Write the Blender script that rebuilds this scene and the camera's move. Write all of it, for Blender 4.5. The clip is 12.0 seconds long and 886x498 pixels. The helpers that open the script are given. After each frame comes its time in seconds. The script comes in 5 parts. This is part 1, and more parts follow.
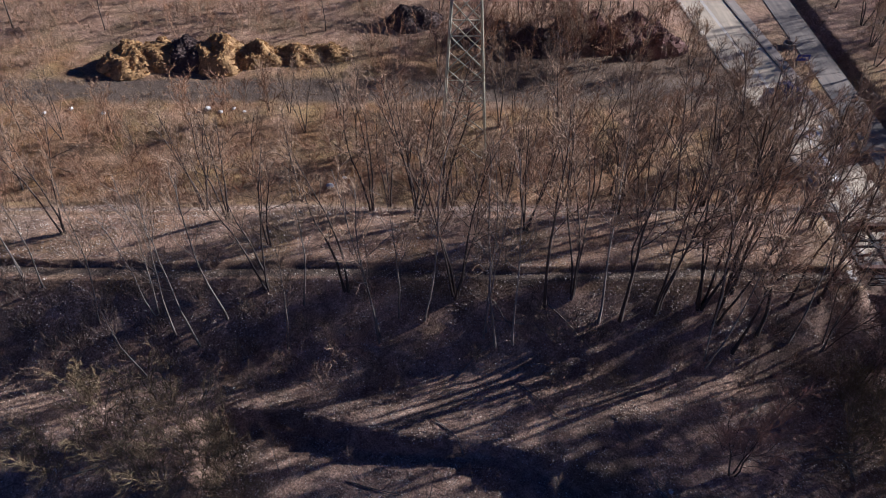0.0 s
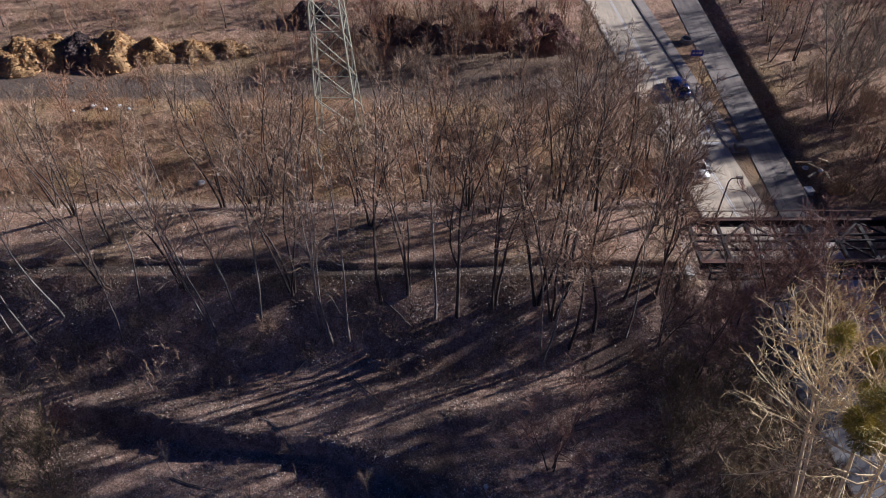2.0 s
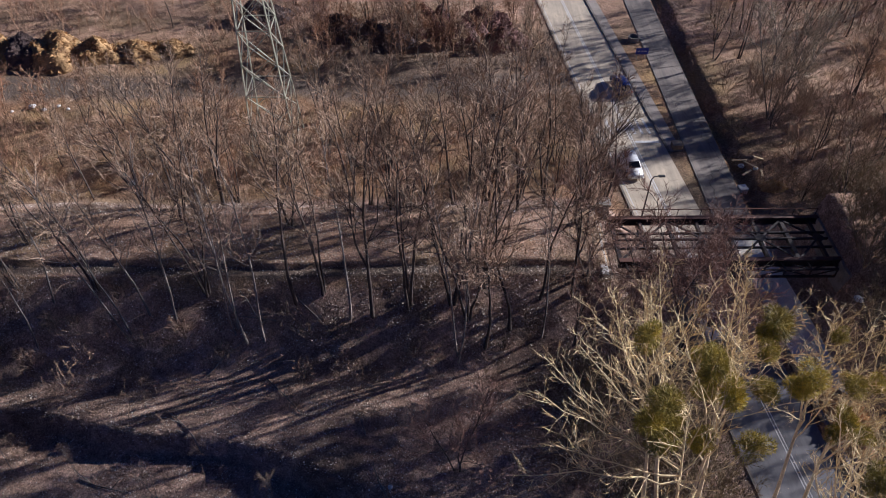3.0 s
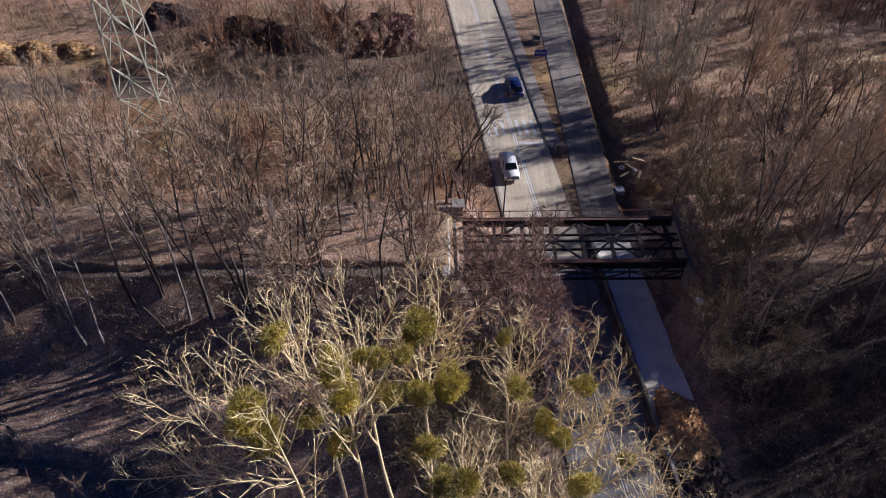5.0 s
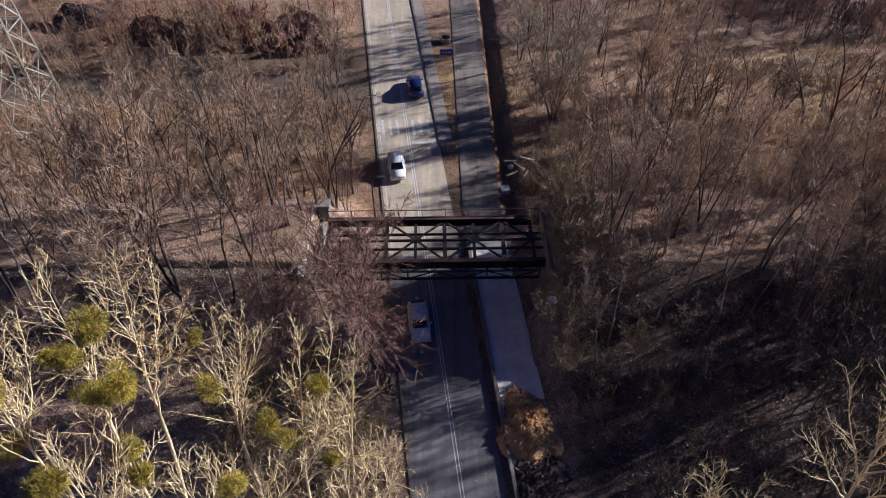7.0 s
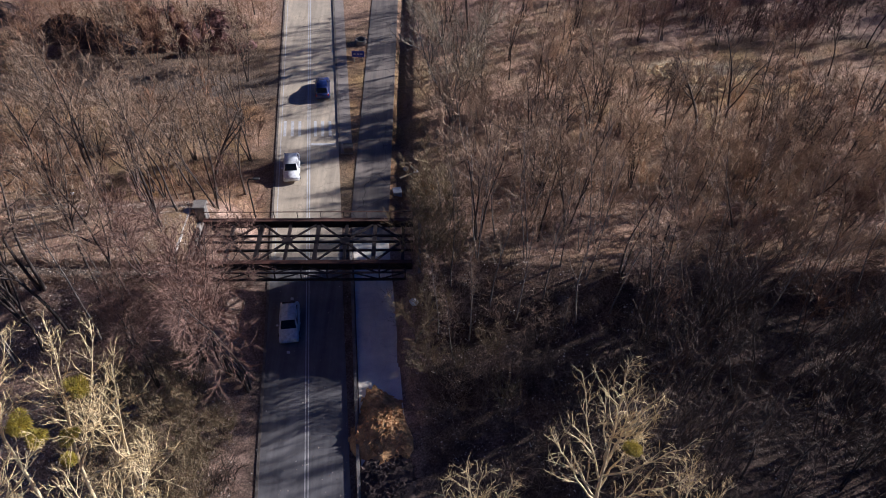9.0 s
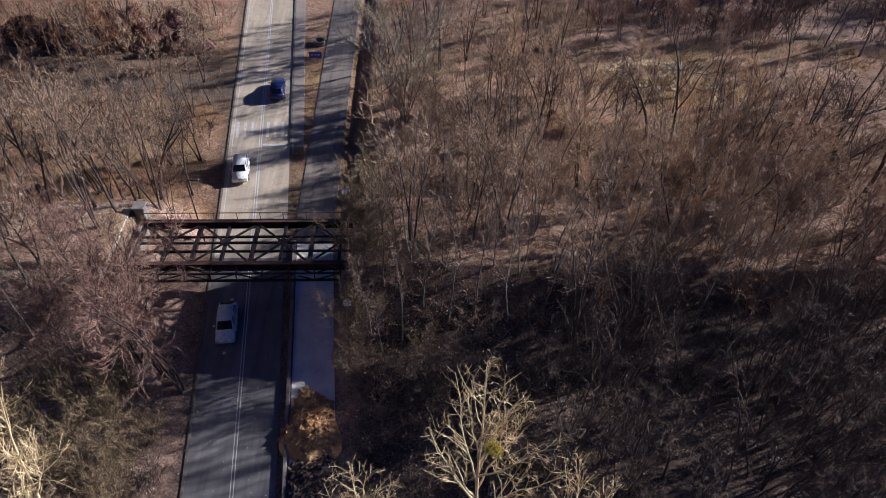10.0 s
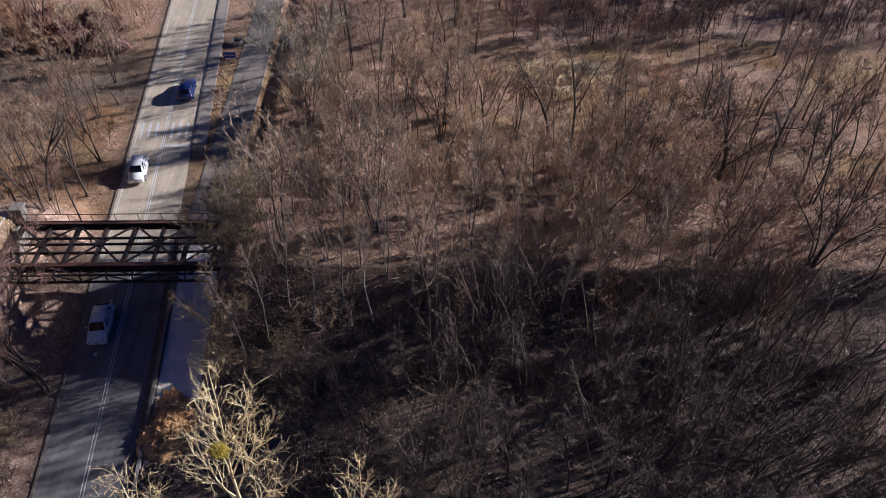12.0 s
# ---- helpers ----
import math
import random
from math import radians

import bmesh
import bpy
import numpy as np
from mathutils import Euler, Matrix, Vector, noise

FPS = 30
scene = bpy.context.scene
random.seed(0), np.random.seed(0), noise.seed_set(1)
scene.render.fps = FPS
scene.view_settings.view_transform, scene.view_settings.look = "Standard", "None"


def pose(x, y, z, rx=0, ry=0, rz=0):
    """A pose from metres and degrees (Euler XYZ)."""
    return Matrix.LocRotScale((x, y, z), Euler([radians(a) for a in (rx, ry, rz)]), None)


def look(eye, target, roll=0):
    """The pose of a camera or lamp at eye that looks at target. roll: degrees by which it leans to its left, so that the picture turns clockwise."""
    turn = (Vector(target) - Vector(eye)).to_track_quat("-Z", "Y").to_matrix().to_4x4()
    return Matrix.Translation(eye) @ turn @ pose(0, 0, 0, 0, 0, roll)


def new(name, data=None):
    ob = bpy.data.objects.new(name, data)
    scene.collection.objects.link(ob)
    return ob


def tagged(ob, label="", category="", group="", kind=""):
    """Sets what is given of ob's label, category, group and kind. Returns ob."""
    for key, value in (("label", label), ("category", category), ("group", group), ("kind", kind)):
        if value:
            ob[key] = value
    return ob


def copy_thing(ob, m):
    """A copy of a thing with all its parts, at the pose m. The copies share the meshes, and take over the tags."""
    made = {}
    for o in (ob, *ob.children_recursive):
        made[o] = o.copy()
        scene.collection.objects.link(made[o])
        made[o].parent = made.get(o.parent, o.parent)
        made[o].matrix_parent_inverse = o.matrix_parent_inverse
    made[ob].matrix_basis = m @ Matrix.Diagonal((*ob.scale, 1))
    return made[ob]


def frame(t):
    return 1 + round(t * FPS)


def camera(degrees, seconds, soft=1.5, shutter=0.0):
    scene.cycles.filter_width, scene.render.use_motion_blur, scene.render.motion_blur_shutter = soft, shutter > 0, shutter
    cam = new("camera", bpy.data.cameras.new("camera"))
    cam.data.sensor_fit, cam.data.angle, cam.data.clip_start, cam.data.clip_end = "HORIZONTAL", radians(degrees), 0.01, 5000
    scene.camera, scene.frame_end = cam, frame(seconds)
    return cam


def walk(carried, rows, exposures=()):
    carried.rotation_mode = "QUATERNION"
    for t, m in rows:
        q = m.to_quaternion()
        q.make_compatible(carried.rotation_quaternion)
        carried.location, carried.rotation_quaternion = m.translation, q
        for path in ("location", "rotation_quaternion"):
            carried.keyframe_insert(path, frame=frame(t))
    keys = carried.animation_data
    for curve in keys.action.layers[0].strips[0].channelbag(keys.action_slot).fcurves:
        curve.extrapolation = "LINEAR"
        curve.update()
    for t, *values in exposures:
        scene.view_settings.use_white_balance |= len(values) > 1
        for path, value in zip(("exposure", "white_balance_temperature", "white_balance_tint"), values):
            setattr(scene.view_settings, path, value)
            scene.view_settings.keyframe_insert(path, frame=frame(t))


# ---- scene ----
cam = camera(63.0, 12.0, 1.0)
METRES, EYE, TILT, LEAN, TURN = 72.0, 49.7, -45.0, 0.0, 0.0
ROWS = [
    (0.0, 0.0, 0.0, 0.0, 0.0, 0.0, -0.0),
    (0.5, 0.0451, 0.00025, -0.0003, 0.00813, 0.00813, 0.02),
    (1.0, 0.0906, -0.00012, 0.0001, -0.08131, -0.1301, 0.23),
    (1.5, 0.1369, 0.00061, -0.0016, -0.17889, -0.13823, 0.26),
    (2.0, 0.184, 0.00098, -0.0025, -0.24394, -0.17076, 0.24),
    (2.5, 0.2317, 0.00209, -0.0022, -0.31712, -0.25207, 0.41),
    (3.0, 0.2794, 0.00307, -0.0026, -0.35778, -0.23581, 0.47),
    (5.0, 0.4616, 0.00603, -0.0048, -0.34965, -0.04879, 0.47),
    (5.5, 0.5031, 0.00726, -0.0057, -0.42283, -0.00813, 0.46),
    (6.0, 0.5441, 0.0075, -0.0066, -0.46349, -0.00813, 0.49),
    (6.5, 0.5852, 0.00738, -0.007, -0.47975, -0.00813, 0.61),
    (7.0, 0.6249, 0.0075, -0.0078, -0.53667, 0.00813, 0.72),
    (9.0, 0.7715, -0.00553, -0.0037, -1.17905, -0.17889, 0.27),
    (9.5, 0.8095, -0.00787, -0.0032, -1.21157, -0.17076, 0.29),
    (10.0, 0.8478, -0.00935, -0.003, -1.18718, -0.20328, 0.36),
    (10.5, 0.8863, -0.01119, -0.0023, -1.19531, -0.25207, 0.39),
    (11.0, 0.9232, -0.01291, -0.0015, -1.21157, -0.29273, 0.45),
    (11.5, 0.9611, -0.01365, -0.0015, -1.25223, -0.30086, 0.47),
    (12.0, 0.9991, -0.01414, -0.0019, -1.30915, -0.31712, 0.53),
]
walk(cam, [(t, pose(0, 0, EYE, TILT, LEAN, TURN) @ pose(METRES * x, METRES * y, METRES * z, 90 + pitch, roll, yaw)) for t, x, y, z, yaw, pitch, roll in ROWS], [(0.0, 0.89, 4400, 19), (12.0, 0.89, 4400, 19)])

# ---- light ----
SUN_AZ, SUN_EL = 20.0, 22.0          # degrees from +x towards +y, above the horizon
world = bpy.data.worlds.new("sky")
scene.world = world
world.use_nodes = True
wn = world.node_tree.nodes
sky = wn.new("ShaderNodeTexSky")
sky.sky_type = "NISHITA"
sky.sun_disc = False
sky.ozone_density = 6.0
sky.dust_density = 0.3
sky.sun_elevation = radians(SUN_EL)
sky.sun_rotation = radians(90.0 - SUN_AZ)
blue = wn.new("ShaderNodeMix")
blue.data_type, blue.blend_type = "RGBA", "MULTIPLY"
blue.inputs["Factor"].default_value = 1.0
blue.inputs[7].default_value = (0.6, 1.0, 1.5, 1.0)
world.node_tree.links.new(sky.outputs["Color"], blue.inputs[6])
world.node_tree.links.new(blue.outputs[2], wn["Background"].inputs["Color"])
wn["Background"].inputs["Strength"].default_value = 0.0094
sun = new("sun", bpy.data.lights.new("sun", "SUN"))
sun.data.energy = 5.0
sun.data.angle = radians(0.9)
sun.data.color = (1.0, 0.77, 0.48)
_d = Vector((math.cos(radians(SUN_AZ)) * math.cos(radians(SUN_EL)), math.sin(radians(SUN_AZ)) * math.cos(radians(SUN_EL)), math.sin(radians(SUN_EL))))
sun.matrix_world = look(tuple(_d * 150), (0, 0, 0))

# ---- the plan, in metres ----
EMB_TOP, EMB_Y0, EMB_Y1 = 5.6, 40.6, 48.9      # old railway embankment
GAP_X0, GAP_X1 = 34.9, 54.6                    # abutment faces
ROAD_SLANT = -0.1085                           # the road's drift in x for each metre of y


def road_x(y):
    """The x of the carriageway's middle line."""
    return 49.25 + ROAD_SLANT * y


def sm(a, b, v):
    t = min(1.0, max(0.0, (v - a) / (b - a)))
    return t * t * (3 - 2 * t)


def fbm(x, y, s, seed=0.0, octaves=3):
    return noise.fractal(Vector((x / s, y / s, seed)), 1.0, 2.0, octaves)


def emb(x, y):
    """Height of the embankment over the plain, with slopes of about 40 degrees and upright abutments."""
    if GAP_X0 < x < GAP_X1 and EMB_Y0 - 0.2 < y < EMB_Y1 + 0.2:
        return 0.0
    dy = max(EMB_Y0 - y, 0.0, y - EMB_Y1)
    if x < 45:
        dx = max(0.0, x - GAP_X0)
        h = EMB_TOP - (0.95 if y < 45 else 0.7) * math.hypot(dx * 2.0, dy)
    else:
        dx = max(0.0, GAP_X1 - x)
        h = EMB_TOP + 1.2 * (1 - sm(60, 80, x)) - (0.92 if y < 45 else 0.66) * math.hypot(dx * 5.0, dy)
        # unseen steep cut added beyond the abutment so the sun reaches the lane
        h *= 1 - 0.9 * sm(49.0, 49.6, y) * (1 - sm(60, 70, x))
    return max(0.0, h)


def ledge(x, y):
    """Depth of the dug-out lower ground in front of the embankment."""
    line = 29.2 - 0.165 * x - 0.009 * max(0.0, x) ** 2 + 0.3 * math.sin(x * 0.4)
    return 1.9 * sm(0.0, 0.7, line - y) * sm(-19.2, -18.5, x) * (1 - sm(12.0, 21.0, x)) * sm(-25, -5, y)


def ground_z(x, y):
    e = emb(x, y)
    rx = x - road_x(y)
    corridor = max(1 - sm(5.5, 8.5, abs(rx - 1.5)), 1 - sm(2.2, 3.6, abs(x - lane_mid(y))))
    bumps = (0.35 * fbm(x, y, 9.0, 3.0) + 0.1 * fbm(x, y, 2.2, 7.0)) * (1 - corridor)
    far = sm(50, 54, y)
    bank = (sm(lane_mid(y) + 2.0, lane_mid(y) + 3.2, x) * (0.35 + 1.3 * sm(31.0, 33.0, y) * (1 - sm(48, 50, y))) + 2.4 * min(1.0, max(0.0, x - lane_mid(y) - 3.2) / 14.0) - 1.2 * sm(72, 92, x)) * (1 - 0.75 * far)
    bumps = bumps - 0.9 * far * sm(lane_mid(y) + 2.2, lane_mid(y) + 2.7, x) * (1 - sm(lane_mid(y) + 3.3, lane_mid(y) + 4.0, x))
    if GAP_X0 < x < GAP_X1 and EMB_Y0 - 0.2 < y < EMB_Y1 + 0.2:
        bank = 0.0
    z = max(e, bank) + bumps * (0.4 if e > 4.9 else 1.0) - ledge(x, y)
    # the low ballast bed on the embankment's top, with the trodden path along its near edge
    if e > 4.9 and x < GAP_X0 - 1:
        z += 0.55 * sm(42.0, 42.3, y + path_bend(x)) * (1 - sm(47.4, 48.6, y))
    if e <= 0.02:
        z -= 0.04 * corridor
    return z


def path_bend(x):
    """How far the path on the embankment lies nearer than its mean line."""
    return 0.55 * sm(-30, 12, x) + 0.2 * math.sin(x * 0.22) + 0.45 * fbm(x, 0.0, 5.0, 41.0)


def lane_mid(y):
    """Middle of the closed second carriageway."""
    return 50.55 + 0.095 * max(0.0, 44 - y) - 0.10 * min(max(0.0, y - 44), 10) - 0.006 * max(0.0, y - 54)


def lane_z(y):
    return 0.03


# ---- materials ----
def mat(name):
    m = bpy.data.materials.new(name)
    m.use_nodes = True
    n = m.node_tree.nodes
    return m, n, m.node_tree.links.new, n["Principled BSDF"]


def noise_tex(n, link, scale, detail=6.0, rough=0.6, coord="Object", stretch=None, distortion=0.0):
    tc = n.new("ShaderNodeTexCoord")
    t = n.new("ShaderNodeTexNoise")
    t.inputs["Scale"].default_value, t.inputs["Detail"].default_value = scale, detail
    t.inputs["Roughness"].default_value, t.inputs["Distortion"].default_value = rough, distortion
    if stretch:
        mp = n.new("ShaderNodeMapping")
        mp.inputs["Scale"].default_value = stretch
        link(tc.outputs[coord], mp.inputs["Vector"])
        link(mp.outputs["Vector"], t.inputs["Vector"])
    else:
        link(tc.outputs[coord], t.inputs["Vector"])
    return t.outputs["Fac"]


def ramp(n, link, fac, *stops):
    r = n.new("ShaderNodeValToRGB")
    el = r.color_ramp.elements
    while len(el) < len(stops):
        el.new(0.5)
    for e, (p, c) in zip(el, stops):
        e.position, e.color = p, (*c, 1.0) if len(c) == 3 else c
    link(fac, r.inputs["Fac"])
    return r.outputs["Color"]


def mixc(n, link, fac, a, b, mode="MIX"):
    m = n.new("ShaderNodeMix")
    m.data_type, m.blend_type = "RGBA", mode
    for sock, v in ((m.inputs["Factor"], fac), (m.inputs[6], a), (m.inputs[7], b)):
        if isinstance(v, (int, float)):
            sock.default_value = v
        elif isinstance(v, tuple):
            sock.default_value = (*v, 1.0)
        else:
            link(v, sock)
    return m.outputs[2]


def bump(n, link, height, bsdf, strength=0.5, distance=0.05):
    b = n.new("ShaderNodeBump")
    b.inputs["Strength"].default_value, b.inputs["Distance"].default_value = strength, distance
    link(height, b.inputs["Height"])
    link(b.outputs["Normal"], bsdf.inputs["Normal"])


def surface(name, dark, light, scale=3.0, fine=25.0, rough=0.85, metal=0.0, relief=0.4, depth=0.02, per_object=0.0, stretch=None):
    """A worn surface: two colours mixed by coarse and fine noise, with relief."""
    m, n, link, b = mat(name)
    f1 = noise_tex(n, link, scale, 5.0, 0.6, stretch=stretch)
    f2 = noise_tex(n, link, fine, 6.0, 0.7, stretch=stretch)
    c1 = ramp(n, link, f1, (0.3, dark), (0.7, light))
    g = ramp(n, link, f2, (0.25, (0.55, 0.55, 0.55)), (0.75, (1.25, 1.25, 1.25)))
    c = mixc(n, link, 1.0, c1, g, "MULTIPLY")
    if per_object:
        info = n.new("ShaderNodeObjectInfo")
        v = ramp(n, link, info.outputs["Random"], (0.0, (1 - per_object,) * 3), (1.0, (1 + per_object,) * 3))
        c = mixc(n, link, 1.0, c, v, "MULTIPLY")
    link(c, b.inputs["Base Color"])
    b.inputs["Roughness"].default_value, b.inputs["Metallic"].default_value = rough, metal
    bump(n, link, f2, b, relief, depth)
    return m


def ground_material():
    m, n, link, b = mat("leaf_litter_ground")
    at = n.new("ShaderNodeVertexColor")
    at.layer_name = "zone"
    sep = n.new("ShaderNodeSeparateColor")
    link(at.outputs["Color"], sep.inputs["Color"])
    big = noise_tex(n, link, 0.12, 5.0, 0.6)
    mid = noise_tex(n, link, 1.1, 6.0, 0.7)
    fine = noise_tex(n, link, 6.0, 8.0, 0.85)
    litter = ramp(n, link, mid, (0.25, (0.156, 0.103, 0.0789)), (0.5, (0.359, 0.246, 0.18)), (0.75, (0.622, 0.449, 0.335)))
    moss = ramp(n, link, fine, (0.3, (0.0281, 0.0253, 0.0169)), (0.7, (0.0675, 0.0591, 0.0394)))
    c = mixc(n, link, ramp(n, link, big, (0.48, (0, 0, 0)), (0.66, (0.6, 0.6, 0.6))), litter, moss)
    grass = ramp(n, link, mid, (0.2, (0.132, 0.0699, 0.0303)), (0.5, (0.246, 0.143, 0.0633)), (0.8, (0.366, 0.24, 0.111)))
    straw = ramp(n, link, fine, (0.3, (0.192, 0.126, 0.0518)), (0.7, (0.444, 0.318, 0.141)))
    grass = mixc(n, link, ramp(n, link, big, (0.46, (0, 0, 0)), (0.6, (0.9, 0.9, 0.9))), grass, straw)
    c = mixc(n, link, sep.outputs["Red"], c, grass)
    dirt = ramp(n, link, mid, (0.25, (0.0955, 0.0731, 0.0562)), (0.75, (0.169, 0.132, 0.101)))
    c = mixc(n, link, sep.outputs["Green"], c, dirt)
    pale = ramp(n, link, fine, (0.3, (0.328, 0.26, 0.153)), (0.7, (0.722, 0.597, 0.385)))
    c = mixc(n, link, sep.outputs["Blue"], c, pale)
    # darker litter colour that stands in for shade in the right-hand wood
    shade_tone = ramp(n, link, mid, (0.25, (0.03, 0.024, 0.021)), (0.5, (0.085, 0.062, 0.05)), (0.75, (0.19, 0.14, 0.11)))
    c = mixc(n, link, at.outputs["Alpha"], c, shade_tone)
    speck = ramp(n, link, fine, (0.36, (0.3, 0.3, 0.3)), (0.5, (0.9, 0.9, 0.9)), (0.62, (1.8, 1.75, 1.7)))
    c = mixc(n, link, 1.0, c, speck, "MULTIPLY")
    link(c, b.inputs["Base Color"])
    b.inputs["Roughness"].default_value = 0.95
    b.inputs["Specular IOR Level"].default_value = 0.2
    bump(n, link, fine, b, 0.9, 0.12)
    return m


def asphalt_material(name, dark, light, stretch=(1.0, 0.06, 1.0), crack=0.75):
    m, n, link, b = mat(name)
    lanes = noise_tex(n, link, 1.3, 4.0, 0.6, stretch=stretch)
    blot = noise_tex(n, link, 0.35, 6.0, 0.65)
    grit = noise_tex(n, link, 40.0, 4.0, 0.7)
    c = ramp(n, link, lanes, (0.35, dark), (0.68, light))
    c = mixc(n, link, 1.0, c, ramp(n, link, blot, (0.3, (0.72, 0.72, 0.74)), (0.7, (1.2, 1.18, 1.14))), "MULTIPLY")
    c = mixc(n, link, 1.0, c, ramp(n, link, grit, (0.3, (0.8, 0.8, 0.8)), (0.7, (1.2, 1.2, 1.2))), "MULTIPLY")
    vo = n.new("ShaderNodeTexVoronoi")
    vo.feature = "DISTANCE_TO_EDGE"
    vo.inputs["Scale"].default_value = 0.22
    tc = n.new("ShaderNodeTexCoord")
    dis = n.new("ShaderNodeVectorMath")
    nz = n.new("ShaderNodeTexNoise")
    nz.inputs["Scale"].default_value = 0.9
    link(tc.outputs["Object"], nz.inputs["Vector"])
    link(tc.outputs["Object"], dis.inputs[0])
    link(nz.outputs["Color"], dis.inputs[1])
    link(dis.outputs["Vector"], vo.inputs["Vector"])
    c = mixc(n, link, 1.0, c, ramp(n, link, vo.outputs["Distance"], (0.0, (crack, crack, crack)), (0.012, (1, 1, 1))), "MULTIPLY")
    link(c, b.inputs["Base Color"])
    b.inputs["Roughness"].default_value = 0.8
    bump(n, link, grit, b, 0.3, 0.01)
    return m


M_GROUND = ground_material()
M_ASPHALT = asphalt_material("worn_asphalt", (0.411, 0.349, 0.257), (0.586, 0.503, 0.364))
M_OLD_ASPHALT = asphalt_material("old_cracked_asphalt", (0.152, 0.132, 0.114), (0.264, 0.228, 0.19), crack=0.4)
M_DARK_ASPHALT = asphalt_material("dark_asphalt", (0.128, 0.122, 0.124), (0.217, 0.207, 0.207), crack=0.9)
M_SLAB = asphalt_material("pale_concrete_paving", (0.86, 0.79, 0.66), (0.95, 0.89, 0.77), (0.6, 0.2, 1.0), 0.85)
M_KERB = surface("kerb_concrete", (0.1, 0.082, 0.066), (0.27, 0.23, 0.185), 1.5, 20.0)
M_FOOTWAY = surface("footway_asphalt", (0.27, 0.232, 0.195), (0.39, 0.338, 0.285), 0.7, 22.0)
M_FAINT_PAINT = surface("faded_road_paint", (0.5, 0.49, 0.47), (0.8, 0.78, 0.75), 2.0, 12.0, 0.7)
M_MAROON = surface("maroon_twigs", (0.05, 0.024, 0.026), (0.13, 0.062, 0.06), 0.3, 4.0, 0.9, 0.0, 0.2, 0.01)
M_WILLOW = surface("pale_willow_twigs", (0.306, 0.255, 0.17), (0.589, 0.497, 0.351), 0.6, 6.0, 0.9, 0.0, 0.2, 0.01, 0.1)
M_PAINT = surface("worn_road_paint", (0.624, 0.608, 0.576), (0.76, 0.752, 0.72), 2.0, 12.0, 0.7)
M_STONE = surface("old_masonry", (0.16, 0.14, 0.12), (0.34, 0.31, 0.27), 0.8, 9.0, 0.9, 0.0, 0.8, 0.05)
M_PALE_STONE = surface("pale_concrete_coping", (0.34, 0.31, 0.27), (0.62, 0.58, 0.52), 1.2, 9.0, 0.9)
M_STEEL = surface("dark_rusted_steel", (0.018, 0.014, 0.014), (0.05, 0.035, 0.03), 1.5, 18.0, 0.6, 0.3)
M_RUST = surface("rusty_chord_plate", (0.05, 0.032, 0.025), (0.16, 0.07, 0.045), 0.8, 14.0, 0.75, 0.2)
M_BARK = surface("dark_bark", (0.035, 0.027, 0.022), (0.11, 0.084, 0.067), 2.0, 14.0, 0.9, 0.0, 0.7, 0.02, 0.25, (1.0, 1.0, 0.3))
M_GREY_BARK = surface("grey_bark", (0.117, 0.101, 0.0858), (0.296, 0.265, 0.226), 1.4, 10.0, 0.9, 0.0, 0.5, 0.02, 0.3, (1.0, 1.0, 0.4))
M_TWIG = surface("brown_twigs", (0.26, 0.182, 0.115), (0.51, 0.365, 0.235), 0.8, 6.0, 0.9, 0.0, 0.2, 0.01, 0.35)
M_RED_TWIG = surface("reddish_twigs", (0.16, 0.094, 0.066), (0.34, 0.21, 0.15), 0.8, 6.0, 0.9, 0.0, 0.2, 0.01, 0.2)
# dark twigs; in the right-hand wood their colour also carries its shade
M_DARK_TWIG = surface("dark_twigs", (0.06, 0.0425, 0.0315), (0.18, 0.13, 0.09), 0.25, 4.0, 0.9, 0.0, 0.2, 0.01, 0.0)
M_SAPLING = surface("sapling_twigs", (0.24, 0.135, 0.0737), (0.447, 0.27, 0.151), 0.6, 6.0, 0.9, 0.0, 0.2, 0.01, 0.35)
M_SHRUB = surface("brush_twigs", (0.24, 0.16, 0.1), (0.49, 0.345, 0.22), 0.6, 6.0, 0.9, 0.0, 0.2, 0.01, 0.35)
M_OLIVE = surface("olive_twigs", (0.15, 0.112, 0.056), (0.33, 0.245, 0.13), 0.6, 6.0, 0.9, 0.0, 0.2, 0.01, 0.25)
M_PALE_BARK = surface("pale_poplar_bark", (0.6, 0.46, 0.23), (0.93, 0.77, 0.44), 1.2, 10.0, 0.8, 0.0, 0.5, 0.02, 0.1)
M_PALE_TWIG = surface("pale_poplar_twigs", (0.7, 0.52, 0.23), (0.95, 0.76, 0.39), 1.2, 10.0, 0.85, 0.0, 0.2, 0.01, 0.1)
M_WAND = surface("tan_wands", (0.4, 0.29, 0.18), (0.66, 0.5, 0.33), 0.5, 6.0, 0.9, 0.0, 0.2, 0.01, 0.25)
M_MISTLE = surface("mistletoe_leaf", (0.15, 0.13, 0.01), (0.58, 0.45, 0.022), 1.5, 8.0, 0.6, 0.0, 0.2, 0.01, 0.25)
M_WHITE = surface("dirty_white_plastic", (0.55, 0.54, 0.52), (0.82, 0.81, 0.79), 2.0, 12.0, 0.6)
M_WHITE_CAR = surface("white_car_paint", (0.74, 0.74, 0.73), (0.82, 0.82, 0.81), 0.6, 4.0, 0.3, 0.0, 0.02, 0.002)
M_BLUE_CAR = surface("dark_blue_car_paint", (0.02, 0.03, 0.12), (0.03, 0.045, 0.17), 0.6, 4.0, 0.25, 0.0, 0.02, 0.002)
M_BLUE_SIGN = surface("blue_sign_face", (0.03, 0.05, 0.35), (0.05, 0.08, 0.5), 2.0, 9.0, 0.5)
M_GLASS = surface("dark_car_glass", (0.008, 0.009, 0.011), (0.014, 0.015, 0.018), 1.0, 6.0, 0.08, 0.0, 0.01, 0.001)
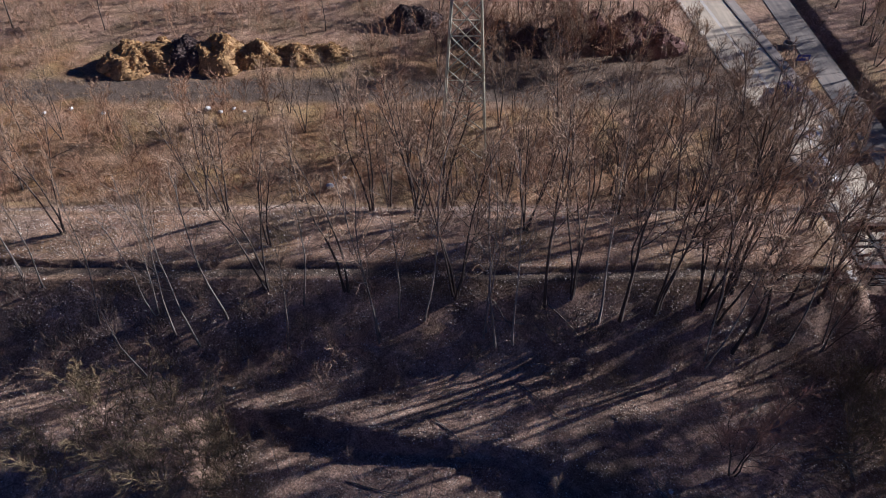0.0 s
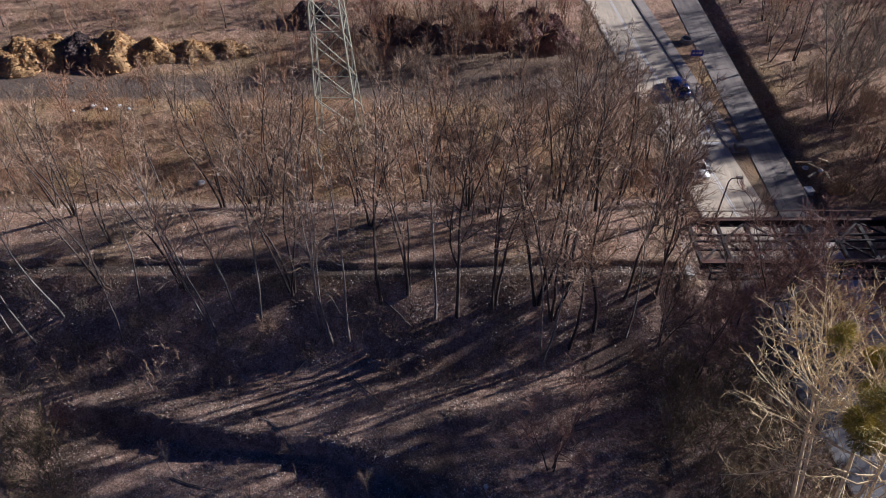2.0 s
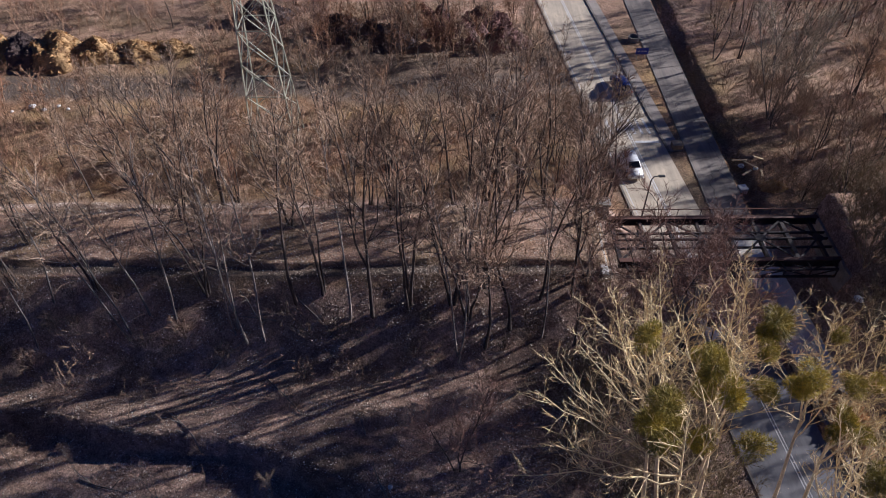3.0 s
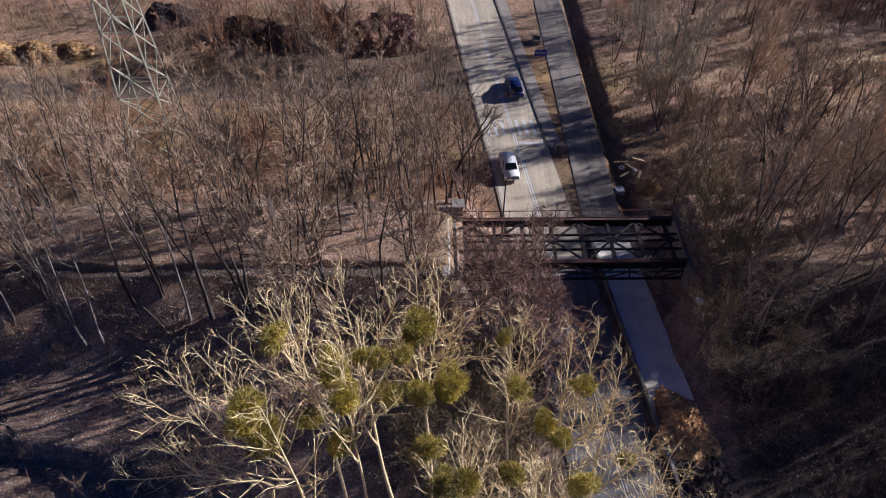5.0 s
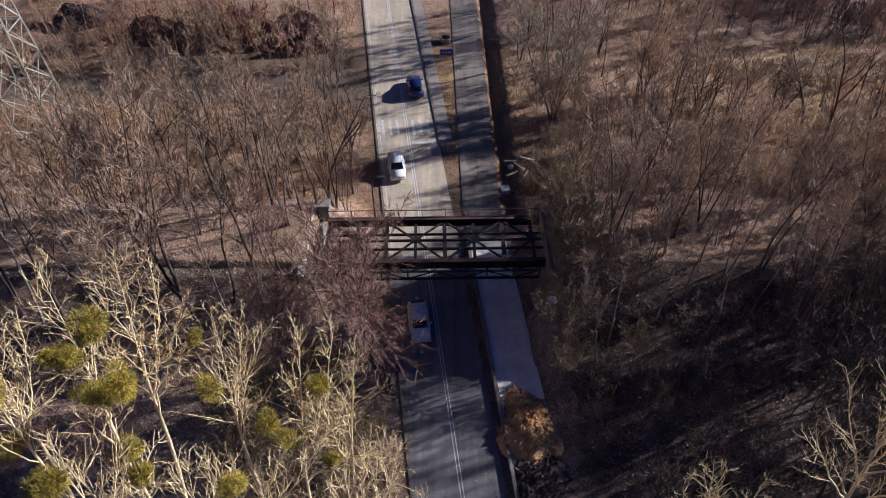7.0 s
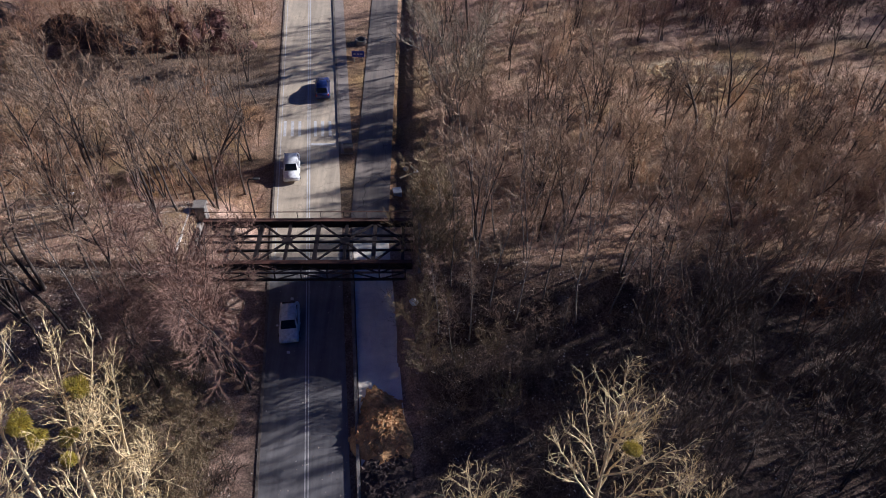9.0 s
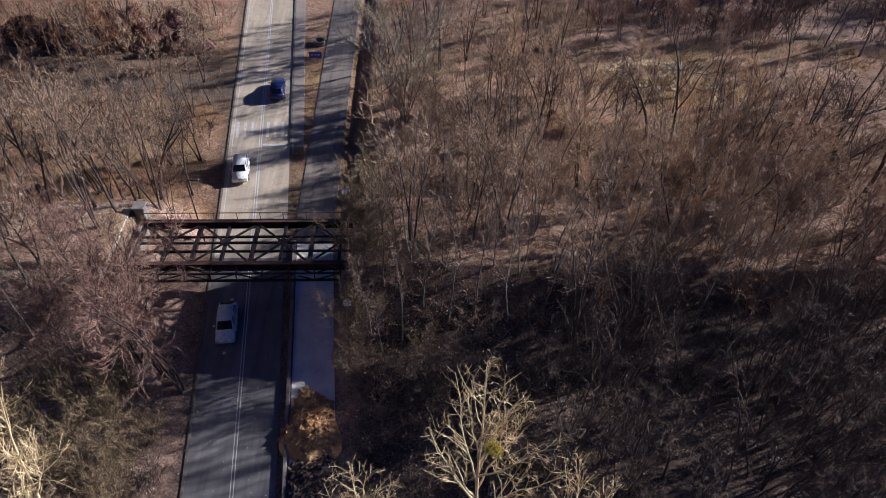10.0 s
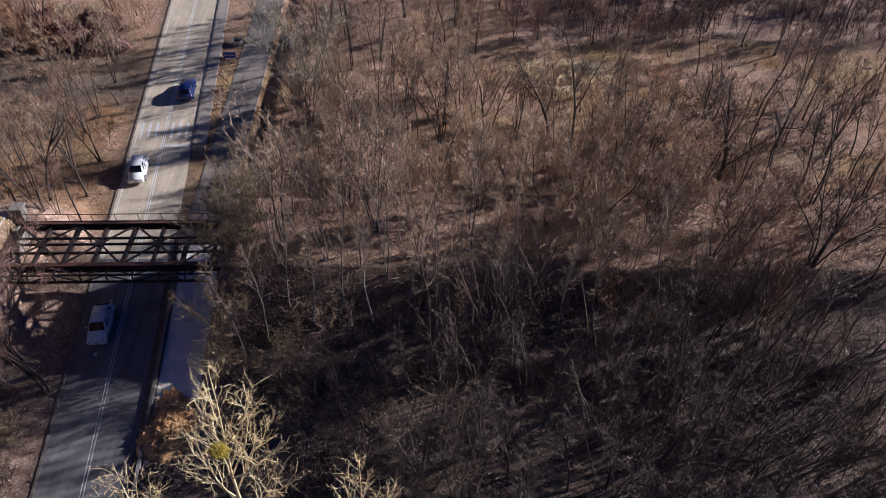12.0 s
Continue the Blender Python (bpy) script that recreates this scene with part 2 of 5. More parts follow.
M_LAMP = surface("headlamp_glass", (0.6, 0.6, 0.6), (0.75, 0.75, 0.75), 4.0, 20.0, 0.15, 0.0, 0.05, 0.002)
M_TAIL = surface("red_lamp_glass", (0.25, 0.01, 0.01), (0.35, 0.02, 0.02), 4.0, 20.0, 0.2, 0.0, 0.05, 0.002)
M_TYRE = surface("tyre_rubber", (0.015, 0.015, 0.015), (0.03, 0.03, 0.03), 4.0, 20.0, 0.85)
M_RIM = surface("wheel_alloy", (0.4, 0.4, 0.41), (0.6, 0.6, 0.61), 4.0, 20.0, 0.35, 0.8)
M_DARK_METAL = surface("dark_painted_metal", (0.03, 0.03, 0.03), (0.07, 0.065, 0.06), 3.0, 20.0, 0.6, 0.3)


def island_material(name, *stops):
    """Loose small pieces, each of its own shade."""
    m, n, link, b = mat(name)
    g = n.new("ShaderNodeNewGeometry")
    c = ramp(n, link, g.outputs["Random Per Island"], *stops)
    link(mixc(n, link, 1.0, c, ramp(n, link, noise_tex(n, link, 5.0), (0.3, (0.7, 0.7, 0.7)), (0.7, (1.2, 1.2, 1.2))), "MULTIPLY"), b.inputs["Base Color"])
    b.inputs["Roughness"].default_value = 0.85
    return m


M_LEAF = island_material("dry_leaves", (0.0, (0.202, 0.146, 0.106)), (0.4, (0.403, 0.313, 0.238)), (0.75, (0.654, 0.539, 0.428)), (1.0, (0.926, 0.853, 0.727)))
M_GRASS = island_material("straw_grass", (0.0, (0.15, 0.0936, 0.0499)), (0.5, (0.262, 0.174, 0.0936)), (1.0, (0.374, 0.287, 0.174)))
M_GALV = surface("painted_lattice_steel", (0.36, 0.36, 0.261), (0.557, 0.54, 0.405), 1.0, 10.0, 0.6, 0.2)
M_RUBBLE = surface("yellowish_rubble", (0.595, 0.442, 0.23), (0.883, 0.71, 0.403), 1.2, 9.0, 0.95, 0.0, 0.8, 0.05)
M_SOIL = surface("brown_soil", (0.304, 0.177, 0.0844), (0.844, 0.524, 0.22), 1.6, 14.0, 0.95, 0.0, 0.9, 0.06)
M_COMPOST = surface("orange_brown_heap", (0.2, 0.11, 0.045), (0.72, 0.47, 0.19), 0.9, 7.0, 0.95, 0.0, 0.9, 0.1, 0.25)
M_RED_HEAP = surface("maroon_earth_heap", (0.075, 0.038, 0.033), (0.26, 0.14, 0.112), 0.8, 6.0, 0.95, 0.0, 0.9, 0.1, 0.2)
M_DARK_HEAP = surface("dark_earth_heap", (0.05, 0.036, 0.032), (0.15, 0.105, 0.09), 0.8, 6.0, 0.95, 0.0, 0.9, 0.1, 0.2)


# ---- mesh helpers ----
def mesh_from(name, verts, faces, material, smooth=False):
    me = bpy.data.meshes.new(name)
    me.from_pydata(verts, [], faces)
    if smooth:
        me.shade_smooth()
    for x in material if isinstance(material, (list, tuple)) else (material,):
        me.materials.append(x)
    return me


def obj(name, verts, faces, material, parent=None, label="", smooth=False):
    ob = new(name, mesh_from(name, verts, faces, material, smooth))
    if parent is not None:
        ob.parent = parent
    if label:
        ob["label"] = label
    return ob


def part(name, bm, material, parent, label="", smooth=False):
    me = bpy.data.meshes.new(name)
    bm.to_mesh(me)
    bm.free()
    if smooth:
        me.shade_smooth()
    me.materials.append(material)
    ob = new(name, me)
    ob.parent = parent
    if label:
        ob["label"] = label
    return ob


def box_bm(bm, lo, hi, bevel=0.0, turn=None):
    r = bmesh.ops.create_cube(bm, size=1.0)
    vs = r["verts"]
    for v in vs:
        v.co = Vector([lo[i] + (v.co[i] + 0.5) * (hi[i] - lo[i]) for i in range(3)])
    if bevel:
        es = {e for v in vs for e in v.link_edges}
        r2 = bmesh.ops.bevel(bm, geom=list(es), offset=bevel, segments=1, affect="EDGES")
    return bm


def bar(verts, faces, a, b, w, h):
    """A rectangular bar from a to b, w wide across and h high."""
    a, b = Vector(a), Vector(b)
    d = (b - a).normalized()
    side = d.cross(Vector((0, 0, 1)))
    if side.length < 1e-3:
        side = Vector((1, 0, 0))
    side.normalize()
    up = side.cross(d).normalized()
    i = len(verts)
    for p in (a, b):
        for s, u in ((-1, -1), (1, -1), (1, 1), (-1, 1)):
            verts.append(tuple(p + side * (s * w / 2) + up * (u * h / 2)))
    faces.extend(tuple(i + k for k in f) for f in ((0, 1, 2, 3), (7, 6, 5, 4), (0, 4, 5, 1), (1, 5, 6, 2), (2, 6, 7, 3), (3, 7, 4, 0)))


def tube(verts, faces, pts, radii, sides):
    """A tapered tube along a path."""
    start = len(verts)
    ref = Vector((0.3, 0.9, 0.2))
    for i, p in enumerate(pts):
        d = (pts[min(i + 1, len(pts) - 1)] - pts[max(i - 1, 0)])
        u = d.cross(ref)
        if u.length < 1e-6:
            u = d.cross(Vector((1, 0, 0)))
        u.normalize()
        w = d.cross(u).normalized()
        for k in range(sides):
            a = 2 * math.pi * k / sides
            q = p + (u * math.cos(a) + w * math.sin(a)) * radii[i]
            verts.append((q.x, q.y, q.z))
    for i in range(len(pts) - 1):
        for k in range(sides):
            k2 = (k + 1) % sides
            s = start + i * sides
            faces.append((s + k, s + k2, s + sides + k2, s + sides + k))
    if sides > 3:
        faces.append(tuple(start + (len(pts) - 1) * sides + k for k in range(sides)))


def blade(rng, verts, faces, a, b, w):
    """A thin twig as a narrow tapering strip."""
    s = (b - a).cross(Vector((rng.gauss(0, 1), rng.gauss(0, 1), rng.gauss(0, 1))))
    s = s.normalized() * w if s.length > 1e-6 else Vector((w, 0, 0))
    k = len(verts)
    t = s * 0.45
    verts.extend((tuple(a - s), tuple(a + s), tuple(b + t), tuple(b - t)))
    faces.append((k, k + 1, k + 2, k + 3))


def grow(rng, p, d, length, r0, r1, n, wobble, lift):
    """A wandering path: points and radii."""
    pts, radii = [p.copy()], [r0]
    d = d.normalized()
    for i in range(n):
        d = (d + Vector((rng.gauss(0, wobble), rng.gauss(0, wobble), rng.gauss(0, wobble) + lift))).normalized()
        p = p + d * (length / n)
        pts.append(p.copy())
        radii.append(r0 + (r1 - r0) * ((i + 1) / n))
    return pts, radii


def off_axis(rng, d, angle):
    u = d.cross(Vector((rng.gauss(0, 1), rng.gauss(0, 1), rng.gauss(0, 1)))).normalized()
    return (d * math.cos(angle) + u * math.sin(angle)).normalized()


def spike(rng, verts, faces, a, d, length, w):
    """The finest twig: one sharp splinter."""
    side = d.cross(Vector((rng.gauss(0, 1), rng.gauss(0, 1), rng.gauss(0, 1))))
    side = side.normalized() * w if side.length > 1e-6 else Vector((w, 0, 0))
    k = len(verts)
    verts.extend((tuple(a - side), tuple(a + side), tuple(a + d * length)))
    faces.append((k, k + 1, k + 2))


def ribbon_path(rng, verts, faces, pts, radii):
    """A thin bough as a strip along a path, ending in a point."""
    k = len(verts)
    side = (pts[-1] - pts[0]).cross(Vector((rng.gauss(0, 1), rng.gauss(0, 1), rng.gauss(0, 1)))).normalized()
    for p, r in zip(pts[:-1], radii):
        verts.extend((tuple(p - side * r), tuple(p + side * r)))
    verts.append(tuple(pts[-1]))
    n = len(pts) - 1
    for i in range(n - 1):
        faces.append((k + 2 * i, k + 2 * i + 1, k + 2 * i + 3, k + 2 * i + 2))
    faces.append((k + 2 * n - 2, k + 2 * n - 1, k + 2 * n))


def along(pts, f):
    """The point and the direction at a share f of a path."""
    n = len(pts) - 1
    k = min(n - 1, int(f * n))
    return pts[k].lerp(pts[k + 1], f * n - k), (pts[k + 1] - pts[k]).normalized(), k


def tree_meshes(seed, height, stems=1, lean=0.06, r0=0.15, first=0.4, branches=11, subs=6, twigs=5, spread=0.55, twig_r=0.014, reach=0.3, wobble=0.06, lift=0.06, leaders=0, whip=1.0):
    """Vertices and faces of the woody frame and of the fine crown of one bare tree that stands at the origin."""
    rng = random.Random(seed)
    tv, tf, cv, cf = [], [], [], []
    thick = r0 > 0.07
    for s in range(stems):
        a = 6.283 * (s + rng.uniform(-0.25, 0.25)) / stems if stems > 1 else rng.uniform(0, 6.283)
        tilt = lean * rng.uniform(0.4, 1.5) + (0.04 if stems > 1 else 0)
        d = Vector((math.cos(a) * tilt, math.sin(a) * tilt, 1))
        h = height * (rng.uniform(0.75, 1.0) if s else 1.0)
        rr = r0 * rng.uniform(0.7, 1.0) / (1 + 0.18 * (stems - 1))
        off = 0.15 if stems > 1 else 0.05
        pts, rad = grow(rng, Vector((math.cos(a) * off, math.sin(a) * off, -0.3)), d, h, rr, 0.02, 10, wobble, 0.04)
        rad[0] *= 1.35
        axes = [(pts, rad, h, first)]
        tube(tv, tf, pts, rad, 5 if thick else 3)
        for _ in range(leaders):
            f = rng.uniform(0.3, 0.58)
            q, ax, k = along(pts, f)
            lp, lr = grow(rng, q, off_axis(rng, ax, rng.uniform(0.35, 0.75)), h * (1 - f) * rng.uniform(0.7, 0.95), rad[k] * 0.7, 0.018, 7, wobble * 1.3, 0.09)
            tube(tv, tf, lp, lr, 4)
            axes.append((lp, lr, h * (1 - f) * 1.25, 0.3))
        for path, radii, size, start in axes:
            count = branches if path is pts else max(3, int(branches * 0.6))
            for b in range(count):
                f = start + (0.98 - start) * (b + rng.random()) / count
                q, ax, k = along(path, f)
                bd = off_axis(rng, ax, rng.uniform(spread * 0.65, spread * 1.35))
                ln = size * reach * (1.2 - f) / (1.2 - start) * rng.uniform(0.55, 1.15) + 0.5
                bp, br = grow(rng, q, bd, ln, max(twig_r * 1.7, radii[k] * 0.45), twig_r, 5, wobble * 2.6, lift * 1.6)
                if thick:
                    tube(tv, tf, bp, br, 3)
                else:
                    ribbon_path(rng, cv, cf, bp, [r * 1.2 for r in br])
                for c in range(subs):
                    g = rng.uniform(0.18, 1.0)
                    q2, ax2, _k = along(bp, g)
                    sd = off_axis(rng, ax2, rng.uniform(0.4, 0.95))
                    sl = ln * rng.uniform(0.2, 0.45) + 0.35
                    sp, sr = grow(rng, q2, sd, sl, twig_r * 1.15, twig_r * 0.7, 3, wobble * 3.0, lift * 1.6)
                    ribbon_path(rng, cv, cf, sp, sr)
                    for w in range(twigs):
                        q3, ax3, _k = along(sp, rng.uniform(0.1, 1.0))
                        td = off_axis(rng, ax3, rng.uniform(0.3, 0.85))
                        td = (td + Vector((0, 0, lift * 3))).normalized()
                        spike(rng, cv, cf, q3, td, rng.uniform(0.4, 1.0) * (0.5 + 0.35 * sl) * whip, twig_r * 0.95)
    return tv, tf, cv, cf


def tree_model(name, label, category, group, trunk_mat, crown_mat, **kw):
    tv, tf, cv, cf = tree_meshes(**kw)
    root = tagged(new(name), label, category, group)
    stem = obj("trunk", tv, tf, trunk_mat, root, smooth=True)
    if kw["stems"] > 4:
        tagged(stem, kind="stuff")
    obj("crown", cv, cf, crown_mat, root)
    return root


class Kind:
    """Models of one kind of plant; the first places use the models themselves, later ones copies."""
    def __init__(self, models):
        self.models, self.used = models, [False] * len(models)
        self.heights = [max([max(p[2] for p in c.bound_box) for c in m.children] or [1.0]) for m in models]

    def put(self, i, x, y, z, turn=0.0, scale=1.0, tx=0.0, ty=0.0):
        i %= len(self.models)
        m = pose(x, y, z, tx, ty, turn) @ Matrix.Diagonal((scale, scale, scale, 1))
        if not self.used[i]:
            self.used[i] = True
            self.models[i].matrix_basis = m
            return self.models[i]
        ob = copy_thing(self.models[i], pose(x, y, z, tx, ty, turn))
        ob.scale = (scale, scale, scale)
        return ob


# ---- the ground: one sheet to the horizon ----
def steps(lo, hi, step, far):
    inner = [lo + i * step for i in range(int(round((hi - lo) / step)) + 1)]
    out, g, d = [], step, 0.0
    while d < far:
        g *= 1.5
        d += g
        out.append(d)
    return [lo - v for v in reversed(out)] + inner + [hi + v for v in out]


def zone(x, y):
    """Shares of dry grass, bare dirt, pale rubble and the shade painted on the wood's floor."""
    n1 = fbm(x, y, 14.0, 11.0)
    n2 = fbm(x, y, 3.5, 5.0)
    rx = x - road_x(y)
    grass = sm(50.0, 56.0, y + 1.5 * n1) * (1 - 0.5 * sm(84, 92, y)) * (0.75 + 0.45 * n2)
    if x > 54:
        grass *= 0.5 + 0.5 * sm(-0.2, 0.3, n1) + 0.8 * max(0.0, 1 - math.hypot((x - 91) / 16, (y - 79) / 9))
    if x > 85:
        grass *= 1 - 0.9 * sm(86, 90, y + n2)
    if emb(x, y) > 4.9:
        grass = max(grass, 0.35 + 0.4 * n2)
    track = sm(74.4 + 0.6 * n2, 75.8 + 0.6 * n2, y) * (1 - sm(79.6 + n2, 81.0 + n2, y)) * (1 - sm(-4, 2, rx))
    yard = sm(72 + 2 * n2, 75 + 2 * n2, y) * (1 - sm(85, 88, y)) * sm(2, 10, x) * (1 - sm(-5, -2, rx))
    verge = (1 - sm(3.9, 5.2, abs(rx))) * 0.6
    path = (1 - sm(0.25, 0.7, abs(y + path_bend(x) - 41.5))) if emb(x, y) > 4.9 and x < 45 else 0
    dirt = max(track, 0.8 * yard, verge, path)
    pale = sm(0.35, 0.8, 1 - math.hypot((x - 90) / 13, (y - 80) / 7) + 0.35 * n2) if x > 70 else 0.0
    # the wood's shade, put into the ground colour up to the embankment
    wood_shade = sm(53.5, 57, x) * (1 - sm(38.5, 42.5, y + n1)) * (0.9 + 0.4 * n2)
    return (min(1, max(0, grass)), min(1, max(0, dirt)), min(1, max(0, pale)), min(1, max(0, wood_shade)))


def build_ground():
    xs = steps(-84.0, 156.0, 0.8, 1500.0)
    ys = steps(14.0, 122.0, 0.5, 1500.0)
    ys = sorted(set(ys + [40.2 + 0.2 * i for i in range(15)]))
    w = len(xs)
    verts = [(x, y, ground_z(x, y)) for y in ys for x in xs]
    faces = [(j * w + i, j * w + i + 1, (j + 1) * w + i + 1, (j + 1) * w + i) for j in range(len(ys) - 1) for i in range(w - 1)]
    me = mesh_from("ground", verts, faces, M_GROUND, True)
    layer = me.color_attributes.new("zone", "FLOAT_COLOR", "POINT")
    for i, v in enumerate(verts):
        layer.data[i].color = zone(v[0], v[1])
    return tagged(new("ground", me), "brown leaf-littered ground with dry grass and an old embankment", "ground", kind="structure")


build_ground()


def ribbon(name, left, right, ys, z, thick, material, label, category, kind="structure", parent=None):
    """A slab along the road between two side lines x = left(y), right(y)."""
    verts, faces = [], []
    for y in ys:
        for x, dz in ((left(y), -thick), (left(y), 0), (right(y), 0), (right(y), -thick)):
            verts.append((x, y, z(y) + dz))
    for i in range(len(ys) - 1):
        a = i * 4
        for k in range(3):
            faces.append((a + k, a + 4 + k, a + 5 + k, a + 1 + k))
    e = (len(ys) - 1) * 4
    faces += [(0, 1, 2, 3), (e + 3, e + 2, e + 1, e)]
    ob = obj(name, verts, faces, material, parent)
    if parent is None:
        tagged(ob, label, category, kind=kind)
    return ob


YS = [-60 + 2.0 * i for i in range(121)]
flat = lambda y: 0.0
NEAR_YS, FAR_YS = [y for y in YS if y <= 48], [y for y in YS if y >= 48]
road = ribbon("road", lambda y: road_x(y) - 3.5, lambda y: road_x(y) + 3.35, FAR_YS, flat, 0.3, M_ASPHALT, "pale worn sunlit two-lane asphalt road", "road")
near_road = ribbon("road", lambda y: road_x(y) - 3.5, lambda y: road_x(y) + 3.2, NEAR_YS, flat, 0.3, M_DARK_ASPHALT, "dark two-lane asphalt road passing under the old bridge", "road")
for name, a, b in (("centre_line", -0.17, -0.06), ("centre_line", 0.07, 0.18), ("edge_line", -3.2, -3.12)):
    ribbon(name, lambda y: road_x(y) + a, lambda y: road_x(y) + b, FAR_YS, lambda y: 0.005, 0.004, M_PAINT, "", "", parent=road)
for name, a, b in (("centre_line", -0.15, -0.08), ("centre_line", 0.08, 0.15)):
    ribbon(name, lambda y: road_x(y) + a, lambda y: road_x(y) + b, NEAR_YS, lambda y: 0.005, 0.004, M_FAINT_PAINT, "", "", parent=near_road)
# short pale dashes along the left lane before and under the bridge
for y0, y1, k in ((36.6, 36.9, -1.6), (38.2, 39.0, -1.7), (40.0, 41.3, -1.55), (42.6, 42.9, -1.4)):
    ribbon("lane_mark", lambda y: road_x(y) + k - 0.14, lambda y: road_x(y) + k + 0.14, [y0, y1], lambda y: 0.006, 0.004, M_PAINT, "", "", parent=near_road)
for k in (-2.75, -1.9, -1.05, 0.75, 1.6, 2.45):
    ribbon("crossing_bar", lambda y: road_x(y) + k - 0.16, lambda y: road_x(y) + k + 0.16, [67.3, 70.3], lambda y: 0.006, 0.004, M_PAINT if k > 0 else M_FAINT_PAINT, "", "", parent=road)
ribbon("stop_line", lambda y: road_x(y) + 0.3, lambda y: road_x(y) + 3.0, [65.6, 66.0], lambda y: 0.006, 0.004, M_PAINT, "", "", parent=road)
tagged(ribbon("kerb", lambda y: road_x(y) - 3.72, lambda y: road_x(y) - 3.503, YS, lambda y: 0.045, 0.4, M_KERB, "", "", parent=None), "dirty concrete kerb along the road", "kerb", kind="structure")
FY = [y for y in YS if y >= 64]
tagged(ribbon("kerb", lambda y: road_x(y) + 3.353, lambda y: road_x(y) + 3.6, FY, lambda y: 0.11, 0.6, M_KERB, "", ""), "dark raised kerb beside the footway", "kerb", kind="structure")
ribbon("footway", lambda y: road_x(y) + 3.603, lambda y: road_x(y) + 4.9, FY, lambda y: 0.095, 0.6, M_FOOTWAY, "pale raised asphalt footway beside the road", "footway")


ribbon("closed_lane_near", lambda y: lane_mid(y) - 1.75, lambda y: lane_mid(y) + 1.75, [y for y in YS if y <= 50], lane_z, 1.2, M_SLAB, "pale bluish concrete paving of a closed lane", "pavement")
ribbon("closed_lane_far", lambda y: lane_mid(y) - 1.8, lambda y: lane_mid(y) + 2.0, [y for y in YS if y >= 50], lane_z, 0.8, M_OLD_ASPHALT, "old patched grey asphalt of a closed lane", "pavement")
tagged(ribbon("low_wall", lambda y: lane_mid(y) - 2.1, lambda y: lane_mid(y) - 1.85, [y for y in YS if y <= 50], lambda y: 0.42, 1.1, M_STONE, "", ""), "low weathered concrete wall between road and closed lane", "low wall", kind="structure")


# ---- the bridge ----
def beam(name, a, b, w, h, material, parent, label=""):
    v, f = [], []
    bar(v, f, a, b, w, h)
    return obj(name, v, f, material, parent, label)


def build_bridge():
    root = tagged(new("railway_bridge"), "disused rusty steel lattice railway bridge over the road", "bridge")
    x0, x1, zt = 35.4, 54.2, 5.25
    n = 4
    rows = {"near": 42.2, "far": 47.45}
    for y in rows.values():
        beam("top_chord", (x0, y, zt + 0.12), (x1, y, zt + 0.12), 0.42, 0.06, M_RUST, root, "flat rusty top plate of a girder")
        beam("girder_web", (x0, y, zt - 0.25), (x1, y, zt - 0.25), 0.08, 0.66, M_STEEL, root)
        beam("bottom_flange", (x0, y, zt - 0.62), (x1, y, zt - 0.62), 0.4, 0.07, M_STEEL, root)
    for y, dz in ((43.95, -0.25), (44.95, -0.2), (45.7, -0.2)):
        beam("stringer", (x0, y, zt + dz), (x1, y, zt + dz), 0.13, 0.22, M_STEEL, root)
    w = 2.535
    for i in range(8):
        x = 35.6 + i * w
        beam("cross_beam", (x, 42.25, zt - 0.3), (x, 47.4, zt - 0.3), 0.26 if i % 2 else 0.34, 0.34, M_STEEL, root)
        if i % 2 == 0:
            continue
        for ex in (x - w, x + w):
            if x0 - 0.5 < ex < x1 + 0.5:
                for ye in (42.4, 47.3):
                    beam("lateral_brace", (ex, ye, zt - 0.14), (x, 44.95, zt - 0.14), 0.18, 0.1, M_STEEL, root)
        v = []
        for k in range(8):
            a = math.pi * (k + 0.5) / 4
            v += [(x + 0.5 * math.cos(a), 44.95 + 0.45 * math.sin(a), zt - 0.06)]
        v += [(p[0], p[1], zt - 0.1) for p in v]
        f = [tuple(range(8)), tuple(range(15, 7, -1))] + [(k, 8 + k, 8 + (k + 1) % 8, (k + 1) % 8) for k in range(8)]
        obj("gusset_plate", v, f, M_STEEL, root)
    # the outer lattice beam on brackets at the near side
    yo, zo = 41.15, 5.15
    beam("lattice_chord", (x0 + 0.6, yo, zo), (x1 - 0.6, yo, zo), 0.14, 0.12, M_STEEL, root)
    beam("lattice_chord", (x0 + 0.6, yo, zo - 0.85), (x1 - 0.6, yo, zo - 0.85), 0.2, 0.14, M_STEEL, root)
    for i in range(2 * n + 1):
        x = x0 + 0.6 + i * (x1 - x0 - 1.2) / (2 * n)
        beam("lattice_post", (x, yo, zo - 0.85), (x, yo, zo), 0.1, 0.1, M_STEEL, root)
        beam("bracket", (x, yo, zo - 0.02), (x, 42.17, zo - 0.1), 0.14, 0.12, M_STEEL, root)
        if i < 2 * n:
            xe = x + (x1 - x0 - 1.2) / (2 * n)
            a, b = (x, xe) if i % 2 else (xe, x)
            beam("lattice_diagonal", (a, yo, zo - 0.82), (b, yo, zo - 0.03), 0.1, 0.08, M_STEEL, root)
            beam("bracket_brace", (a, yo, zo - 0.06), (b, 42.15, zo - 0.06), 0.12, 0.08, M_STEEL, root)
    # the thin handrail behind the far girder
    for i in range(10):
        x = x0 + i * (x1 - x0) / 9
        beam("rail_post", (x, 47.95, zt - 0.1), (x, 47.95, zt + 0.62), 0.05, 0.05, M_STEEL, root)
    beam("handrail", (x0, 47.95, zt + 0.64), (x1, 47.95, zt + 0.64), 0.06, 0.06, M_RUST, root)
    return root


build_bridge()


